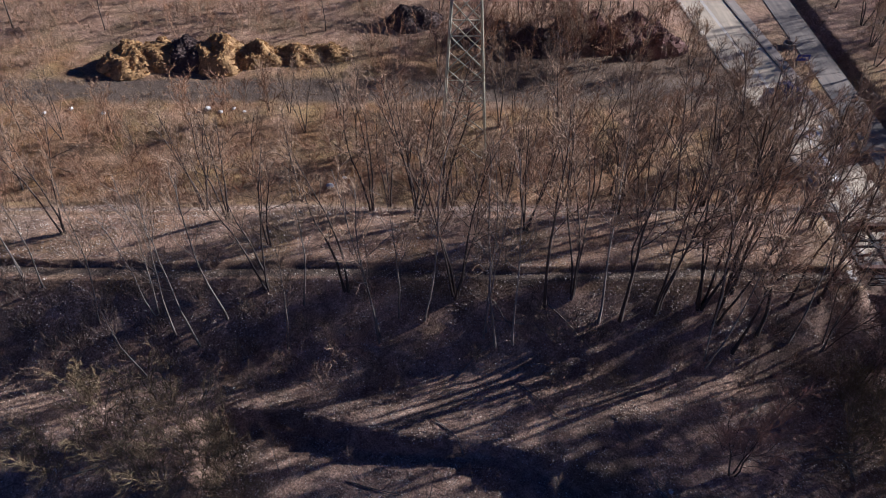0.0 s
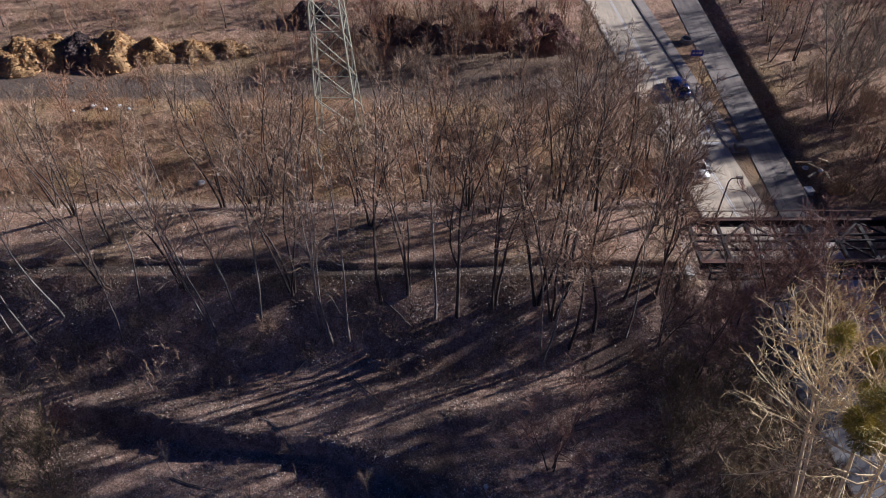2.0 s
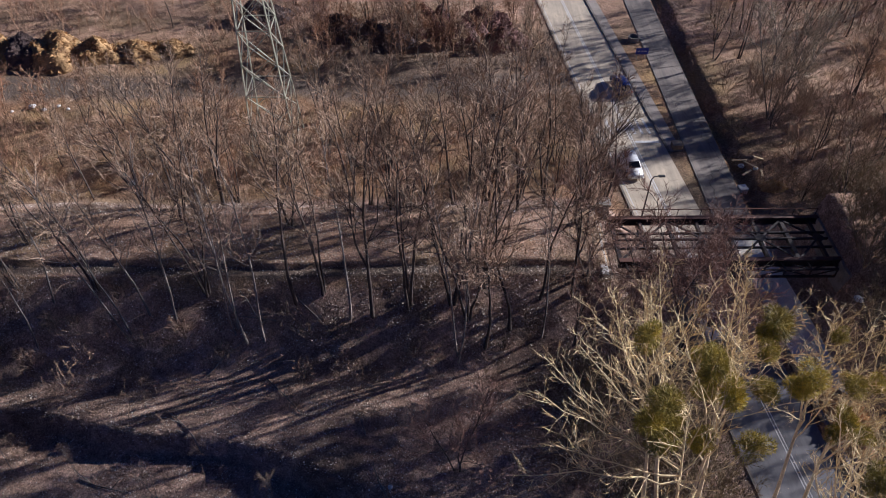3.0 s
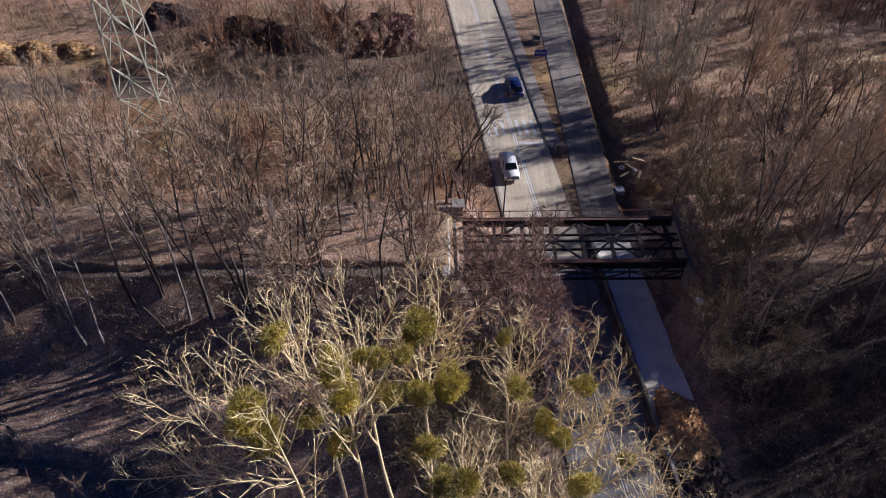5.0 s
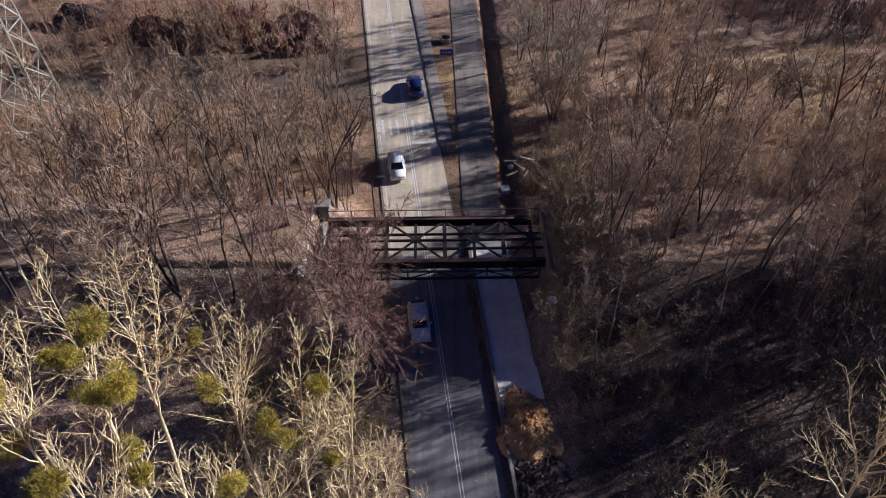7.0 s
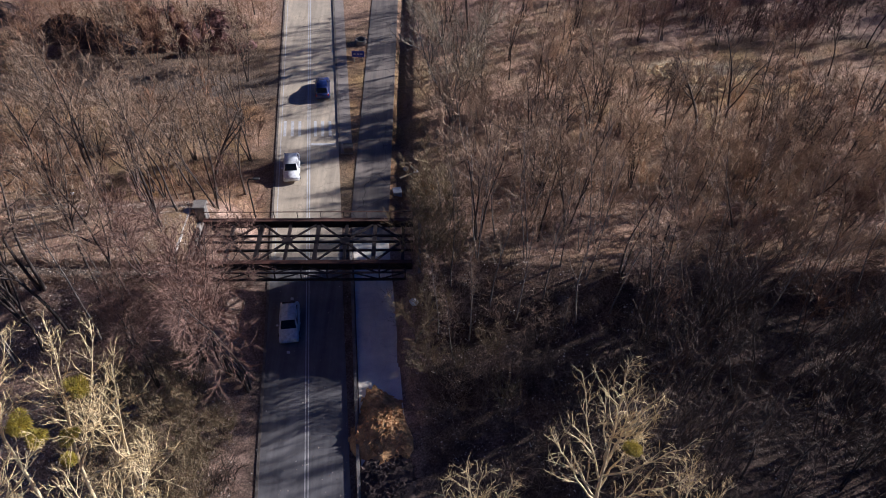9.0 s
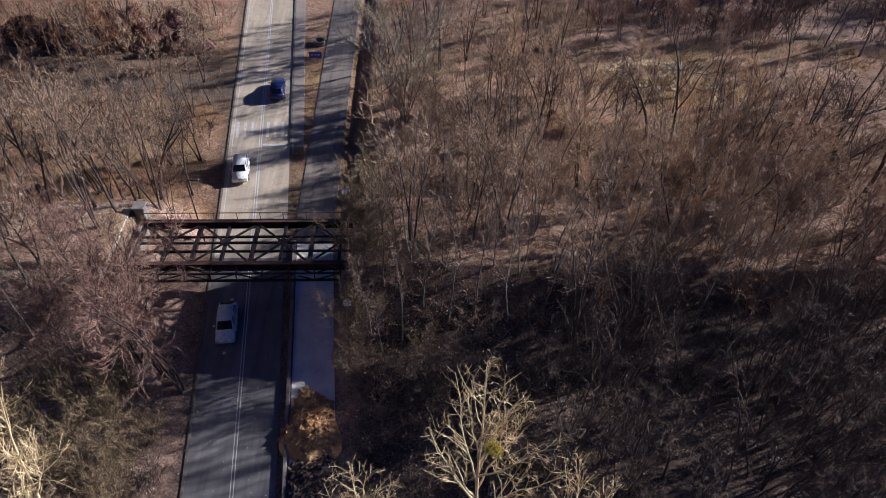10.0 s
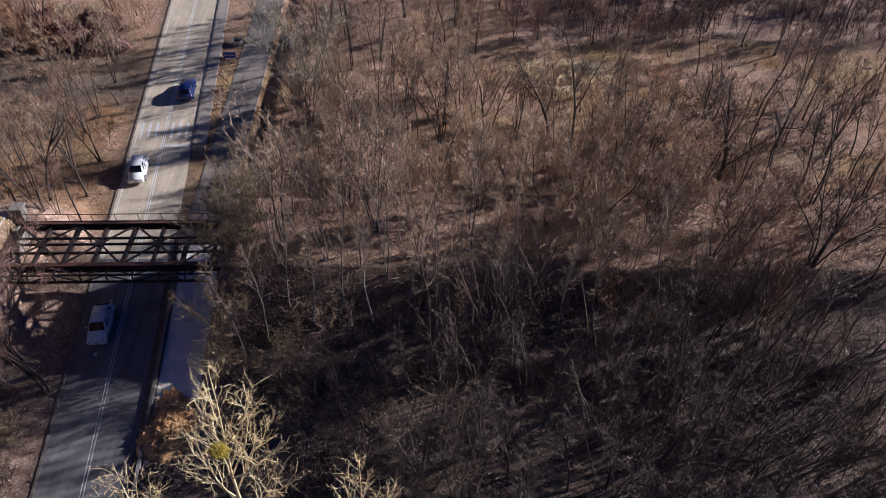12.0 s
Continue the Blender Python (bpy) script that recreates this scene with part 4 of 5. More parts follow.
scatter(dark_shrubs, 124, 30, 96, 142, 88, 108, 1.0, 1.5, 1.5)
scatter(broad, 116, 4, 70, 98, 36, 52, 0.55, 0.8, 3.2)
scatter(red_trees, 121, 9, 82, 98, 38, 56, 0.7, 1.0, 3.2)
scatter(grove, 151, 14, 99, 124, 44, 74, 0.55, 0.8, 2.6)
scatter(shrubs, 152, 20, 96, 122, 42, 74, 0.8, 1.3, 1.6)
scatter(grove, 107, 14, 62, 135, 88, 112, 0.6, 0.9, 3)
scatter(dark_grove, 114, 18, 74, 118, 8, 30, 0.5, 0.8, 2.6)
scatter(slim, 108, 8, -56, 32, 36, 40, 0.75, 1.0, 1.7)
scatter(saplings, 109, 140, -72, 38, 51, 73, 0.7, 1.25, 1.1)
scatter(saplings, 115, 28, 55, 108, 36, 76, 0.7, 1.2, 1.2)
scatter(shrubs, 110, 40, -84, 34, 82, 110, 0.7, 1.4, 1.6)
scatter(shrubs, 111, 56, 55, 112, 38, 78, 0.7, 1.3, 1.2)
scatter(dark_shrubs, 112, 38, 55, 110, 16, 39, 0.6, 1.2, 1.6)
scatter(dark_shrubs, 141, 48, -50, 36, 35.0, 40.4, 0.4, 0.85, 1.2)
scatter(shrubs, 113, 30, -45, 34, 33, 40, 0.4, 0.8, 1.4)
scatter(red_trees, 117, 14, 82, 135, 84, 104, 0.7, 1.0, 3.0)
row_of_trees(hazels, 6, 7.0, ((-21.8, 30.0, 7.5), (-17.9, 28.2, 8.5), (-15.9, 25.8, 8.0), (-24.5, 27.2, 7.0), (-20.5, 24.8, 7.0), (-27.5, 32.0, 6.0), (-14.0, 22.8, 5.5), (-29, 26, 6.5), (30.9, 27.7, 8.0), (34.1, 28.6, 7.5), (37.3, 29.5, 6.0), (39.0, 25.6, 6.0), (58.0, 33.5, 7.0), (57.0, 38.0, 8.0), (57.2, 40.5, 6.5), (56.6, 44.5, 6.0), (36.5, 33.0, 6.5), (35.5, 25.5, 7.0), (38.5, 22.5, 6.5), (33.0, 24.0, 7.0), (40.3, 28.6, 4.5), (36.5, 21.5, 6.5), (38.0, 27.3, 6.0), (32.0, 31.5, 6.0), (60.5, 34.5, 8.0), (61.5, 30.5, 7.5)))
row_of_trees(slim, 7, 16.0, ((-12.6, 27.3, 5.8), (-6.5, 26.4, 5.6), (-1.1, 25.0, 5.2), (-14.4, 24.5, 6.5), (8.3, 24.0, 5.5)))
row_of_trees(red_trees, 8, 9.0, ((21.4, 26.0, 10.0), (32.2, 40.6, 10.5), (31.4, 36.4, 9.5), (36.5, 51.5, 7.0), (98.0, 41.0, 9.5), (91.0, 43.5, 9.0)))
willow.put(0, 58.6, 69.5, ground_z(58.6, 69.5), 30, 1.0)
TAKEN.append((58.6, 69.5))
row_of_trees(hazels, 12, 7.0, ((54.8, 36.5, 6.0), (55.1, 40.4, 7.0), (55.6, 44.0, 6.5), (55.0, 33.6, 4.5), (56.2, 47.6, 6.5)), True)
row_of_trees(tall_red, 11, 15.0, ((41.0, 33.0, 17.5), (39.2, 34.6, 16.5), (36.8, 36.0, 14.5), (33.6, 33.4, 12.0)))
# the tall poplars before the embankment
POPLARS = (
    (31.9, 14.6, 0.2, ((22.5, 29.1, 20.0, 27.9), (21.5, 30.7, 19.0, 26.8), (23.5, 31.7, 20.0, 27.6), (19.0, 30.2, 17.6, 25.6), (20.5, 32.3, 17.6, 25.0))),
    (30.6, 12.8, 0.2, ((24.5, 26.5, 18.0, 29.2), (25.5, 25.3, 17.5, 29.0), (25.0, 25.2, 16.5, 28.4), (26.5, 27.6, 17.0, 29.4), (24.0, 28.0, 15.4, 27.6))),
    (30.3, 12.6, 0.19, ((24.0, 28.1, 18.0, 28.9), (25.5, 29.1, 18.0, 28.2), (26.5, 30.1, 14.0, 30.4), (26.0, 30.9, 15.6, 28.6))),
    (33.0, 14.1, 0.21, ((22.5, 32.3, 20.0, 28.4), (22.0, 33.1, 21.0, 27.4), (23.0, 35.0, 19.0, 27.1), (23.8, 35.5, 17.0, 26.6), (24.5, 34.0, 17.5, 28.2), (21.0, 33.6, 18.2, 25.2), (22.0, 31.6, 17.0, 27.6))),
    (36.6, 14.4, 0.19, ((21.0, 37.1, 19.5, 26.4), (22.0, 36.1, 18.5, 26.8), (20.5, 38.0, 18.5, 25.9), (22.5, 35.5, 16.0, 26.6), (20.0, 36.9, 17.0, 25.2))),
    (38.2, 14.6, 0.2, ((17.5, 40.3, 20.5, 24.4), (18.5, 39.0, 19.5, 24.7), (18.0, 41.1, 18.0, 22.4), (17.0, 41.2, 16.5, 22.5), (16.0, 43.1, 16.0, 21.0), (19.0, 38.2, 18.0, 23.6))),
    (30.2, 10.6, 0.22, ((26.0, 22.5, 11.5, 27.2), (26.3, 23.7, 12.3, 27.9), (26.8, 23.0, 13.5, 29.2), (26.6, 23.6, 14.5, 29.7), (27.4, 24.9, 15.0, 29.6), (27.8, 26.1, 14.5, 29.1), (28.2, 27.8, 12.2, 30.2), (24.5, 25.0, 10.6, 26.6))),
    (34.4, 10.0, 0.2, ((23.5, 35.1, 13.5, 26.7), (24.5, 34.0, 13.5, 27.5), (25.0, 33.9, 10.6, 30.0), (23.0, 32.6, 12.0, 27.4), (23.5, 35.8, 11.4, 27.8))),
    (38.6, 10.8, 0.2, ((21.0, 36.7, 13.5, 25.1), (21.5, 38.2, 11.9, 26.6), (20.5, 40.9, 14.0, 25.0), (20.0, 39.2, 14.2, 24.0), (21.5, 36.2, 11.8, 27.0))),
    (42.2, 11.6, 0.19, ((17.5, 42.9, 14.0, 22.8), (17.0, 43.5, 16.0, 21.2), (18.0, 41.4, 13.4, 23.8), (16.5, 44.4, 13.6, 21.4))),
    (40.2, 15.2, 0.18, ((16.0, 41.3, 19.0, 23.0), (15.0, 43.0, 17.0, 20.6), (16.5, 39.4, 18.8, 21.6), (14.5, 41.8, 17.4, 18.8))),
    (63.2, 13.3, 0.2, ((19.5, 62.2, 17.8, 23.8), (20.5, 63.3, 16.0, 26.7), (20.8, 64.9, 15.5, 25.8), (18.0, 61.0, 16.2, 22.0), (20.0, 66.1, 14.1, 24.5), (19.0, 65.4, 16.2, 23.4), (21.0, 62.6, 15.4, 25.4), (17.5, 66.4, 13.6, 22.2), (18.2, 61.4, 14.2, 22.4), (20.2, 64.2, 16.6, 24.8))),
    (68.4, 13.4, 0.15, ((11.5, 68.5, 17.0, 17.5), (11.0, 67.6, 16.0, 17.4), (11.5, 70.3, 16.0, 16.8), (10.5, 69.4, 15.2, 16.4))),
    (57.2, 12.8, 0.16, ((13.0, 57.3, 16.0, 19.4), (12.5, 56.1, 15.5, 18.3), (12.5, 58.1, 16.0, 18.5), (13.5, 59.3, 15.0, 19.5), (12.0, 55.8, 13.8, 18.0))),
)
for _i, (_x, _y, _r, _limbs) in enumerate(POPLARS):
    build_poplar(140 + _i, _x, _y, _r, _limbs, "tall sunlit poplar with a dense pale bare crown" if _i > 10 else "tall sunlit poplar with pale bare branches")
for i, (x, y, z, s) in enumerate(((32.4, 16.7, 28.7, 0.66), (32.2, 16.5, 28.2, 0.5), (29.55, 14.5, 29.0, 0.6), (29.6, 14.4, 28.5, 0.5), (30.1, 13.6, 28.5, 0.62), (27.3, 12.5, 29.9, 0.62), (27.5, 12.7, 28.0, 0.72), (26.9, 12.6, 28.7, 0.6), (27.4, 15.7, 29.2, 0.5), (30.7, 16.8, 26.2, 0.6), (30.2, 16.7, 26.6, 0.45), (31.1, 16.6, 24.2, 0.62), (33.8, 15.1, 27.3, 0.62), (33.5, 15.2, 26.6, 0.55), (32.7, 14.8, 23.2, 0.65), (32.3, 15.4, 26.1, 0.6), (35.5, 11.3, 27.6, 0.5), (36.2, 15.8, 25.7, 0.5), (35.8, 17.2, 27.0, 0.35), (37.8, 16.6, 21.9, 0.62), (38.5, 16.2, 21.4, 0.5), (39.7, 18.5, 22.1, 0.5), (33.9, 10.0, 29.6, 0.55), (33.2, 10.2, 29.0, 0.5), (38.0, 11.5, 26.1, 0.55), (29.7, 13.5, 25.7, 0.6), (28.6, 14.0, 26.6, 0.5), (32.0, 15.6, 28.4, 0.4), (39.4, 18.8, 21.6, 0.4), (38.6, 17.6, 19.3, 0.45), (63.5, 13.9, 24.0, 0.4), (40.7, 14.6, 22.4, 0.4))):
    mistle.put(i, x, y, z, i * 50, s * 1.05)


# ---- litter, grass and fallen wood on the ground ----
def leaf_litter():
    rng = random.Random(61)
    v, f = [], []
    for i in range(230000):
        x, y = rng.uniform(-42, 112), 16 + 36 * rng.random()
        if not clear_of_road(x, y) and rng.random() < 0.97:
            continue
        if x > 54 and rng.random() < 0.8 or fbm(x, y, 2.5, 9.0) < rng.uniform(-0.5, 0.35):
            continue
        z = ground_z(x, y) + 0.05
        a, s = rng.uniform(0, 6.28), rng.uniform(0.035, 0.085)
        tx, ty = rng.gauss(0, 0.35), rng.gauss(0, 0.35)
        k = len(v)
        for du, dv in ((1, 0), (0, 0.6), (-1, 0), (0, -0.6)):
            px = (du * math.cos(a) - dv * math.sin(a)) * s
            py = (du * math.sin(a) + dv * math.cos(a)) * s
            v.append((x + px, y + py, z + px * tx + py * ty))
        f.append((k, k + 1, k + 2, k + 3))
    return tagged(obj("fallen_leaves", v, f, M_LEAF), "dry fallen leaves strewn over the ground", "leaf litter", kind="stuff")


def dry_grass():
    rng = random.Random(62)
    v, f = [], []
    for i in range(9000):
        x, y = rng.uniform(-75, 125), rng.uniform(41.5, 96)
        if not clear_of_road(x, y) or zone(x, y)[0] < rng.uniform(0.1, 0.7):
            continue
        z = ground_z(x, y)
        for b in range(7):
            a, h, l = rng.uniform(0, 6.28), rng.uniform(0.25, 0.7), rng.uniform(0.1, 0.45)
            c, s = math.cos(a), math.sin(a)
            ox, oy = x + rng.gauss(0, 0.2), y + rng.gauss(0, 0.2)
            k = len(v)
            v += [(ox - s * 0.025, oy + c * 0.025, z - 0.03), (ox + s * 0.025, oy - c * 0.025, z - 0.03), (ox + c * l, oy + s * l, z + h)]
            f.append((k, k + 1, k + 2))
    return tagged(obj("dry_grass", v, f, M_GRASS), "tufts of straw-coloured dry winter grass", "grass", kind="stuff")


def low_brush():
    """Uncountable thin stems of weeds and brambles."""
    rng = random.Random(63)
    v, f = [], []
    for i in range(16000):
        x, y = (rng.uniform(-75, 130), rng.uniform(19, 100)) if i % 3 else (rng.uniform(54, 125), rng.uniform(18, 60))
        if not free_ground(x, y) or 41 < y < 47 and x < 36:
            continue
        if fbm(x, y, 7.0, 21.0) < rng.uniform(-0.45, 0.35):
            continue
        p = Vector((x, y, ground_z(x, y) - 0.05))
        for b in range(6):
            d = Vector((rng.gauss(0, 0.6), rng.gauss(0, 0.6), 1))
            pts, rad = grow(rng, p, d, rng.uniform(0.7, 2.0), 0.016, 0.008, 2, 0.25, -0.12)
            blade(rng, v, f, pts[0], pts[1], 0.018)
            blade(rng, v, f, pts[1], pts[2], 0.013)
    return tagged(obj("low_brush", v, f, M_SHRUB), "thin tangled brown stems of brambles and weeds", "undergrowth", kind="stuff")


def thicket(seed, count, x0, x1, y0, y1, h0, h1, material, label):
    """The uncountable thin poles of a young wood."""
    rng = random.Random(seed)
    v, f = [], []
    n = 0
    while n < count:
        x, y = rng.uniform(x0, x1), rng.uniform(y0, y1)
        n += 1
        if not free_ground(x, y) or math.hypot((x - 91) / 12, (y - 79) / 8) < 1 or fbm(x, y, 11.0, 31.0) < rng.uniform(-0.5, 0.15):
            continue
        h = min(rng.uniform(h0, h1), sun_room(x, y))
        if h < 2:
            continue
        p = Vector((x, y, ground_z(x, y) - 0.1))
        pts, rad = grow(rng, p, Vector((rng.gauss(0, 0.14), rng.gauss(0, 0.14), 1)), h, 0.006 * h + 0.012, 0.018, 5, 0.09, 0.02)
        tube(v, f, pts, rad, 3)
        for b in range(15):
            g = rng.uniform(0.25, 1.0) * 5
            j = min(4, int(g))
            q = pts[j].lerp(pts[j + 1], g - j)
            d = off_axis(rng, (pts[j + 1] - pts[j]).normalized(), rng.uniform(0.5, 1.0))
            bp, br = grow(rng, q, d, rng.uniform(0.1, 0.26) * h, 0.016, 0.012, 3, 0.16, 0.1)
            ribbon_path(rng, v, f, bp, br)
            for w in range(4):
                m, e, _k = along(bp, rng.uniform(0.2, 1.0))
                spike(rng, v, f, m, off_axis(rng, e, rng.uniform(0.4, 0.9)), rng.uniform(0.4, 0.9), 0.012)
    return tagged(obj("thicket", v, f, material), label, "thicket", kind="stuff")


leaf_litter()
thicket(65, 80, 56, 112, 36, 72, 3, 7, M_TWIG, "dense thicket of thin brown bare young stems")
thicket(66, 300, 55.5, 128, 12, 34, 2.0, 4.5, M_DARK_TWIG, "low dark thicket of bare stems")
thicket(67, 700, -84, 36, 81, 112, 2.5, 6, M_SAPLING, "reddish thicket of thin bare young stems")
thicket(68, 1200, 92, 150, 87, 114, 2.5, 5.5, M_MAROON, "dense dark maroon thicket of bare stems")
thicket(70, 250, 60, 92, 86, 114, 3, 7, M_SHRUB, "pale brown thicket of bare stems")
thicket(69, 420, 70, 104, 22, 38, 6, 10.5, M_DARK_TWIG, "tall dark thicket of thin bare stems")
dry_grass()
low_brush()


def fallen_branch(rng, x, y, length):
    v, f = [], []
    a = rng.uniform(0, 6.28)
    p = Vector((x, y, ground_z(x, y) + 0.08))
    pts, rad = grow(rng, p, Vector((math.cos(a), math.sin(a), 0.02)), length, 0.07, 0.03, 6, 0.08, 0.0)
    for q in pts:
        q.z = ground_z(q.x, q.y) + 0.1
    tube(v, f, pts, rad, 5)
    for k in range(3):
        b = pts[2 + k]
        tp, tr = grow(rng, b, Vector((rng.gauss(0, 1), rng.gauss(0, 1), 0.5)), length * 0.3, 0.03, 0.012, 3, 0.15, 0.0)
        tube(v, f, tp, tr, 4)
    tagged(obj("fallen_branch", v, f, M_GREY_BARK, smooth=True), "pale bare fallen branch lying on leaf litter", "branch", "fallen branches")


_r = random.Random(64)
for _i in range(34):
    _x, _y = _r.uniform(-30, 108), _r.uniform(22, 39)
    if clear_of_road(_x, _y):
        fallen_branch(_r, _x, _y, _r.uniform(2, 5))


# ---- heaps ----
def heap(name, label, x, y, rx, ry, h, material, seed, lumps=0.35, group=""):
    """A rough mound: a dome broken by noise."""
    n, m = (30, 12) if rx < 3.6 else (64, 24)
    v, f = [], []
    zb = min(ground_z(x, y), ground_z(x - rx * 0.7, y), ground_z(x + rx * 0.7, y)) - 0.1
    for j in range(m + 1):
        r = j / m
        for i in range(n):
            a = 2 * math.pi * i / n
            wob = 1 + 0.35 * noise.noise(Vector((math.cos(a) * 1.3, math.sin(a) * 1.3, seed)))
            px, py = math.cos(a) * r * rx * wob, math.sin(a) * r * ry * wob
            q = Vector((px * 0.9, py * 0.9, seed))
            z = h * (math.cos(r * math.pi / 2) ** 0.8) * (1 + lumps * noise.noise(q * 0.6)) + lumps * (0.5 * noise.noise(q * 1.4) + 0.3 * noise.noise(q * 3.1)) * (1 - r ** 3)
            v.append((x + px, y + py, zb + max(z, 0) if j < m else zb - 0.2))
    for j in range(m):
        for i in range(n):
            k = (i + 1) % n
            f.append((j * n + i, (j + 1) * n + i, (j + 1) * n + k, j * n + k))
    root = tagged(new(name), label, "heap", group)
    obj("mound", v, f, material, root)
    rng = random.Random(seed)
    cv, cf = [], []
    for i in range(int((45 if rx < 3.6 else 60) * rx * ry)):
        p = rng.choice(v[n:-n])
        s = rng.uniform(0.08, 0.3)
        k = len(cv)
        for dx, dy, dz in ((1, 0, 0), (-0.4, 0.9, 0), (-0.5, -0.8, 0.1), (0.1, 0, 0.9), (0, 0.1, -0.6)):
            cv.append((p[0] + (dx + rng.gauss(0, 0.25)) * s, p[1] + (dy + rng.gauss(0, 0.25)) * s, p[2] + (dz + rng.gauss(0, 0.25)) * s))
        cf += [(k, k + 1, k + 3), (k + 1, k + 2, k + 3), (k + 2, k, k + 3), (k + 1, k, k + 4), (k + 2, k + 1, k + 4), (k, k + 2, k + 4)]
    tagged(obj("clod_cover", cv, cf, material, root), kind="stuff")
    return root


HEAPS = ((-40.6, 83.6, 4.2, 3.6, 2.6, M_COMPOST), (-36.6, 84.6, 3.7, 3.4, 2.4, M_COMPOST), (-33.0, 84.8, 3.6, 3.6, 2.9, M_DARK_HEAP), (-29.0, 84.6, 4.3, 3.6, 3.0, M_COMPOST), (-24.6, 85.0, 3.7, 3.0, 2.2, M_COMPOST), (-20.0, 85.6, 3.8, 2.6, 1.6, M_COMPOST), (-15.8, 86.4, 3.6, 2.4, 1.4, M_COMPOST))
for _i, (_x, _y, _a, _b, _h, _m) in enumerate(HEAPS):
    heap("compost_heap", "dark heap of dumped plant waste beside the track" if _m is M_DARK_HEAP else "tall orange-brown heap of dumped plant waste beside the track", _x, _y, _a, _b, _h, _m, 70 + _i, 0.6, "heaps beside the track")
for _i, (_x, _y, _a, _b, _h) in enumerate(((7.0, 91.0, 4.2, 3.2, 2.2), (13.0, 88.4, 4.4, 3.0, 2.6), (19.0, 92.0, 4.6, 3.0, 3.0), (24.0, 88.6, 4.0, 2.6, 2.8), (29.0, 87.4, 3.4, 2.2, 2.4), (27.0, 92.5, 3.6, 2.4, 2.4), (-4.0, 95.0, 4.0, 3.2, 2.4))):
    heap("earth_heap", "large maroon heap of dumped earth beside the road" if _i in (2, 3, 4, 5) else "dark heap of dumped earth among brush", _x, _y, _a, _b, _h, M_RED_HEAP if _i in (2, 3, 4, 5) else M_DARK_HEAP, 90 + _i, 0.6, "dark earth heaps")
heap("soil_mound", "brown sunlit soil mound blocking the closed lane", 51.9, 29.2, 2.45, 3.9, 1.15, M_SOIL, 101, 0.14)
heap("soil_mound", "dark soil mound on the closed lane", 52.4, 23.2, 2.6, 5.2, 0.9, M_DARK_HEAP, 102, 0.18)
heap("rubble_heap", "pale sunlit heap of rubble on dry grass", 88.0, 80.0, 5.0, 2.6, 0.6, M_RUBBLE, 103, 0.6)
heap("rubble_heap", "pale sunlit heap of rubble on dry grass", 93.5, 77.5, 4.0, 2.2, 0.5, M_RUBBLE, 104, 0.6)
heap("rust_heap", "orange rusty heap of rubbish near the bridge", 55.2, 57.5, 1.6, 1.0, 0.8, M_COMPOST, 105, 0.6)


# ---- the pylon ----
def build_pylon(x, y, w0, w1, h):
    root = tagged(new("power_pylon"), "pale lattice steel power pylon standing in brush", "pylon")
    z0 = ground_z(x, y) - 0.4

    def corner(k, z):
        w = w0 + (w1 - w0) * z / h
        return Vector((x + w * (-1, 1, 1, -1)[k], y + w * (-1, -1, 1, 1)[k], z0 + z))

    for k in range(4):
        beam("leg", corner(k, 0), corner(k, h), 0.13, 0.13, M_GALV, root)
    z, n = 0.0, 9
    levels = [h * (1 - (1 - i / n) ** 1.15) for i in range(n + 1)]
    for i in range(n):
        a, b = levels[i], levels[i + 1]
        for k in range(4):
            q = (k + 1) % 4
            beam("brace", corner(k, a), corner(q, b), 0.08, 0.08, M_GALV, root)
            beam("brace", corner(q, a), corner(k, b), 0.08, 0.08, M_GALV, root)
            if i % 2:
                beam("strut", corner(k, b), corner(q, b), 0.08, 0.08, M_GALV, root)
    return root


build_pylon(2.3, 66.2, 2.45, 0.75, 30.0)


# ---- cars ----
def loft(sections, material, name, parent, smooth=False, label=""):
    """Closed hull from rings of equal length."""
    v, f = [], []
    n = len(sections[0])
    for s in sections:
        v += [tuple(p) for p in s]
    for j in range(len(sections) - 1):
        for i in range(n):
            k = (i + 1) % n
            f.append((j * n + i, j * n + k, (j + 1) * n + k, (j + 1) * n + i))
    f += [tuple(range(n - 1, -1, -1)), tuple((len(sections) - 1) * n + i for i in range(n))]
    return obj(name, v, f, material, parent, label, smooth)


def ring(y, w, z0, z1, tuck=0.88):
    return [(-w * 0.96, y, z0), (w * 0.96, y, z0), (w, y, z0 + (z1 - z0) * 0.45), (w * tuck, y, z1), (-w * tuck, y, z1), (-w, y, z0 + (z1 - z0) * 0.45)]


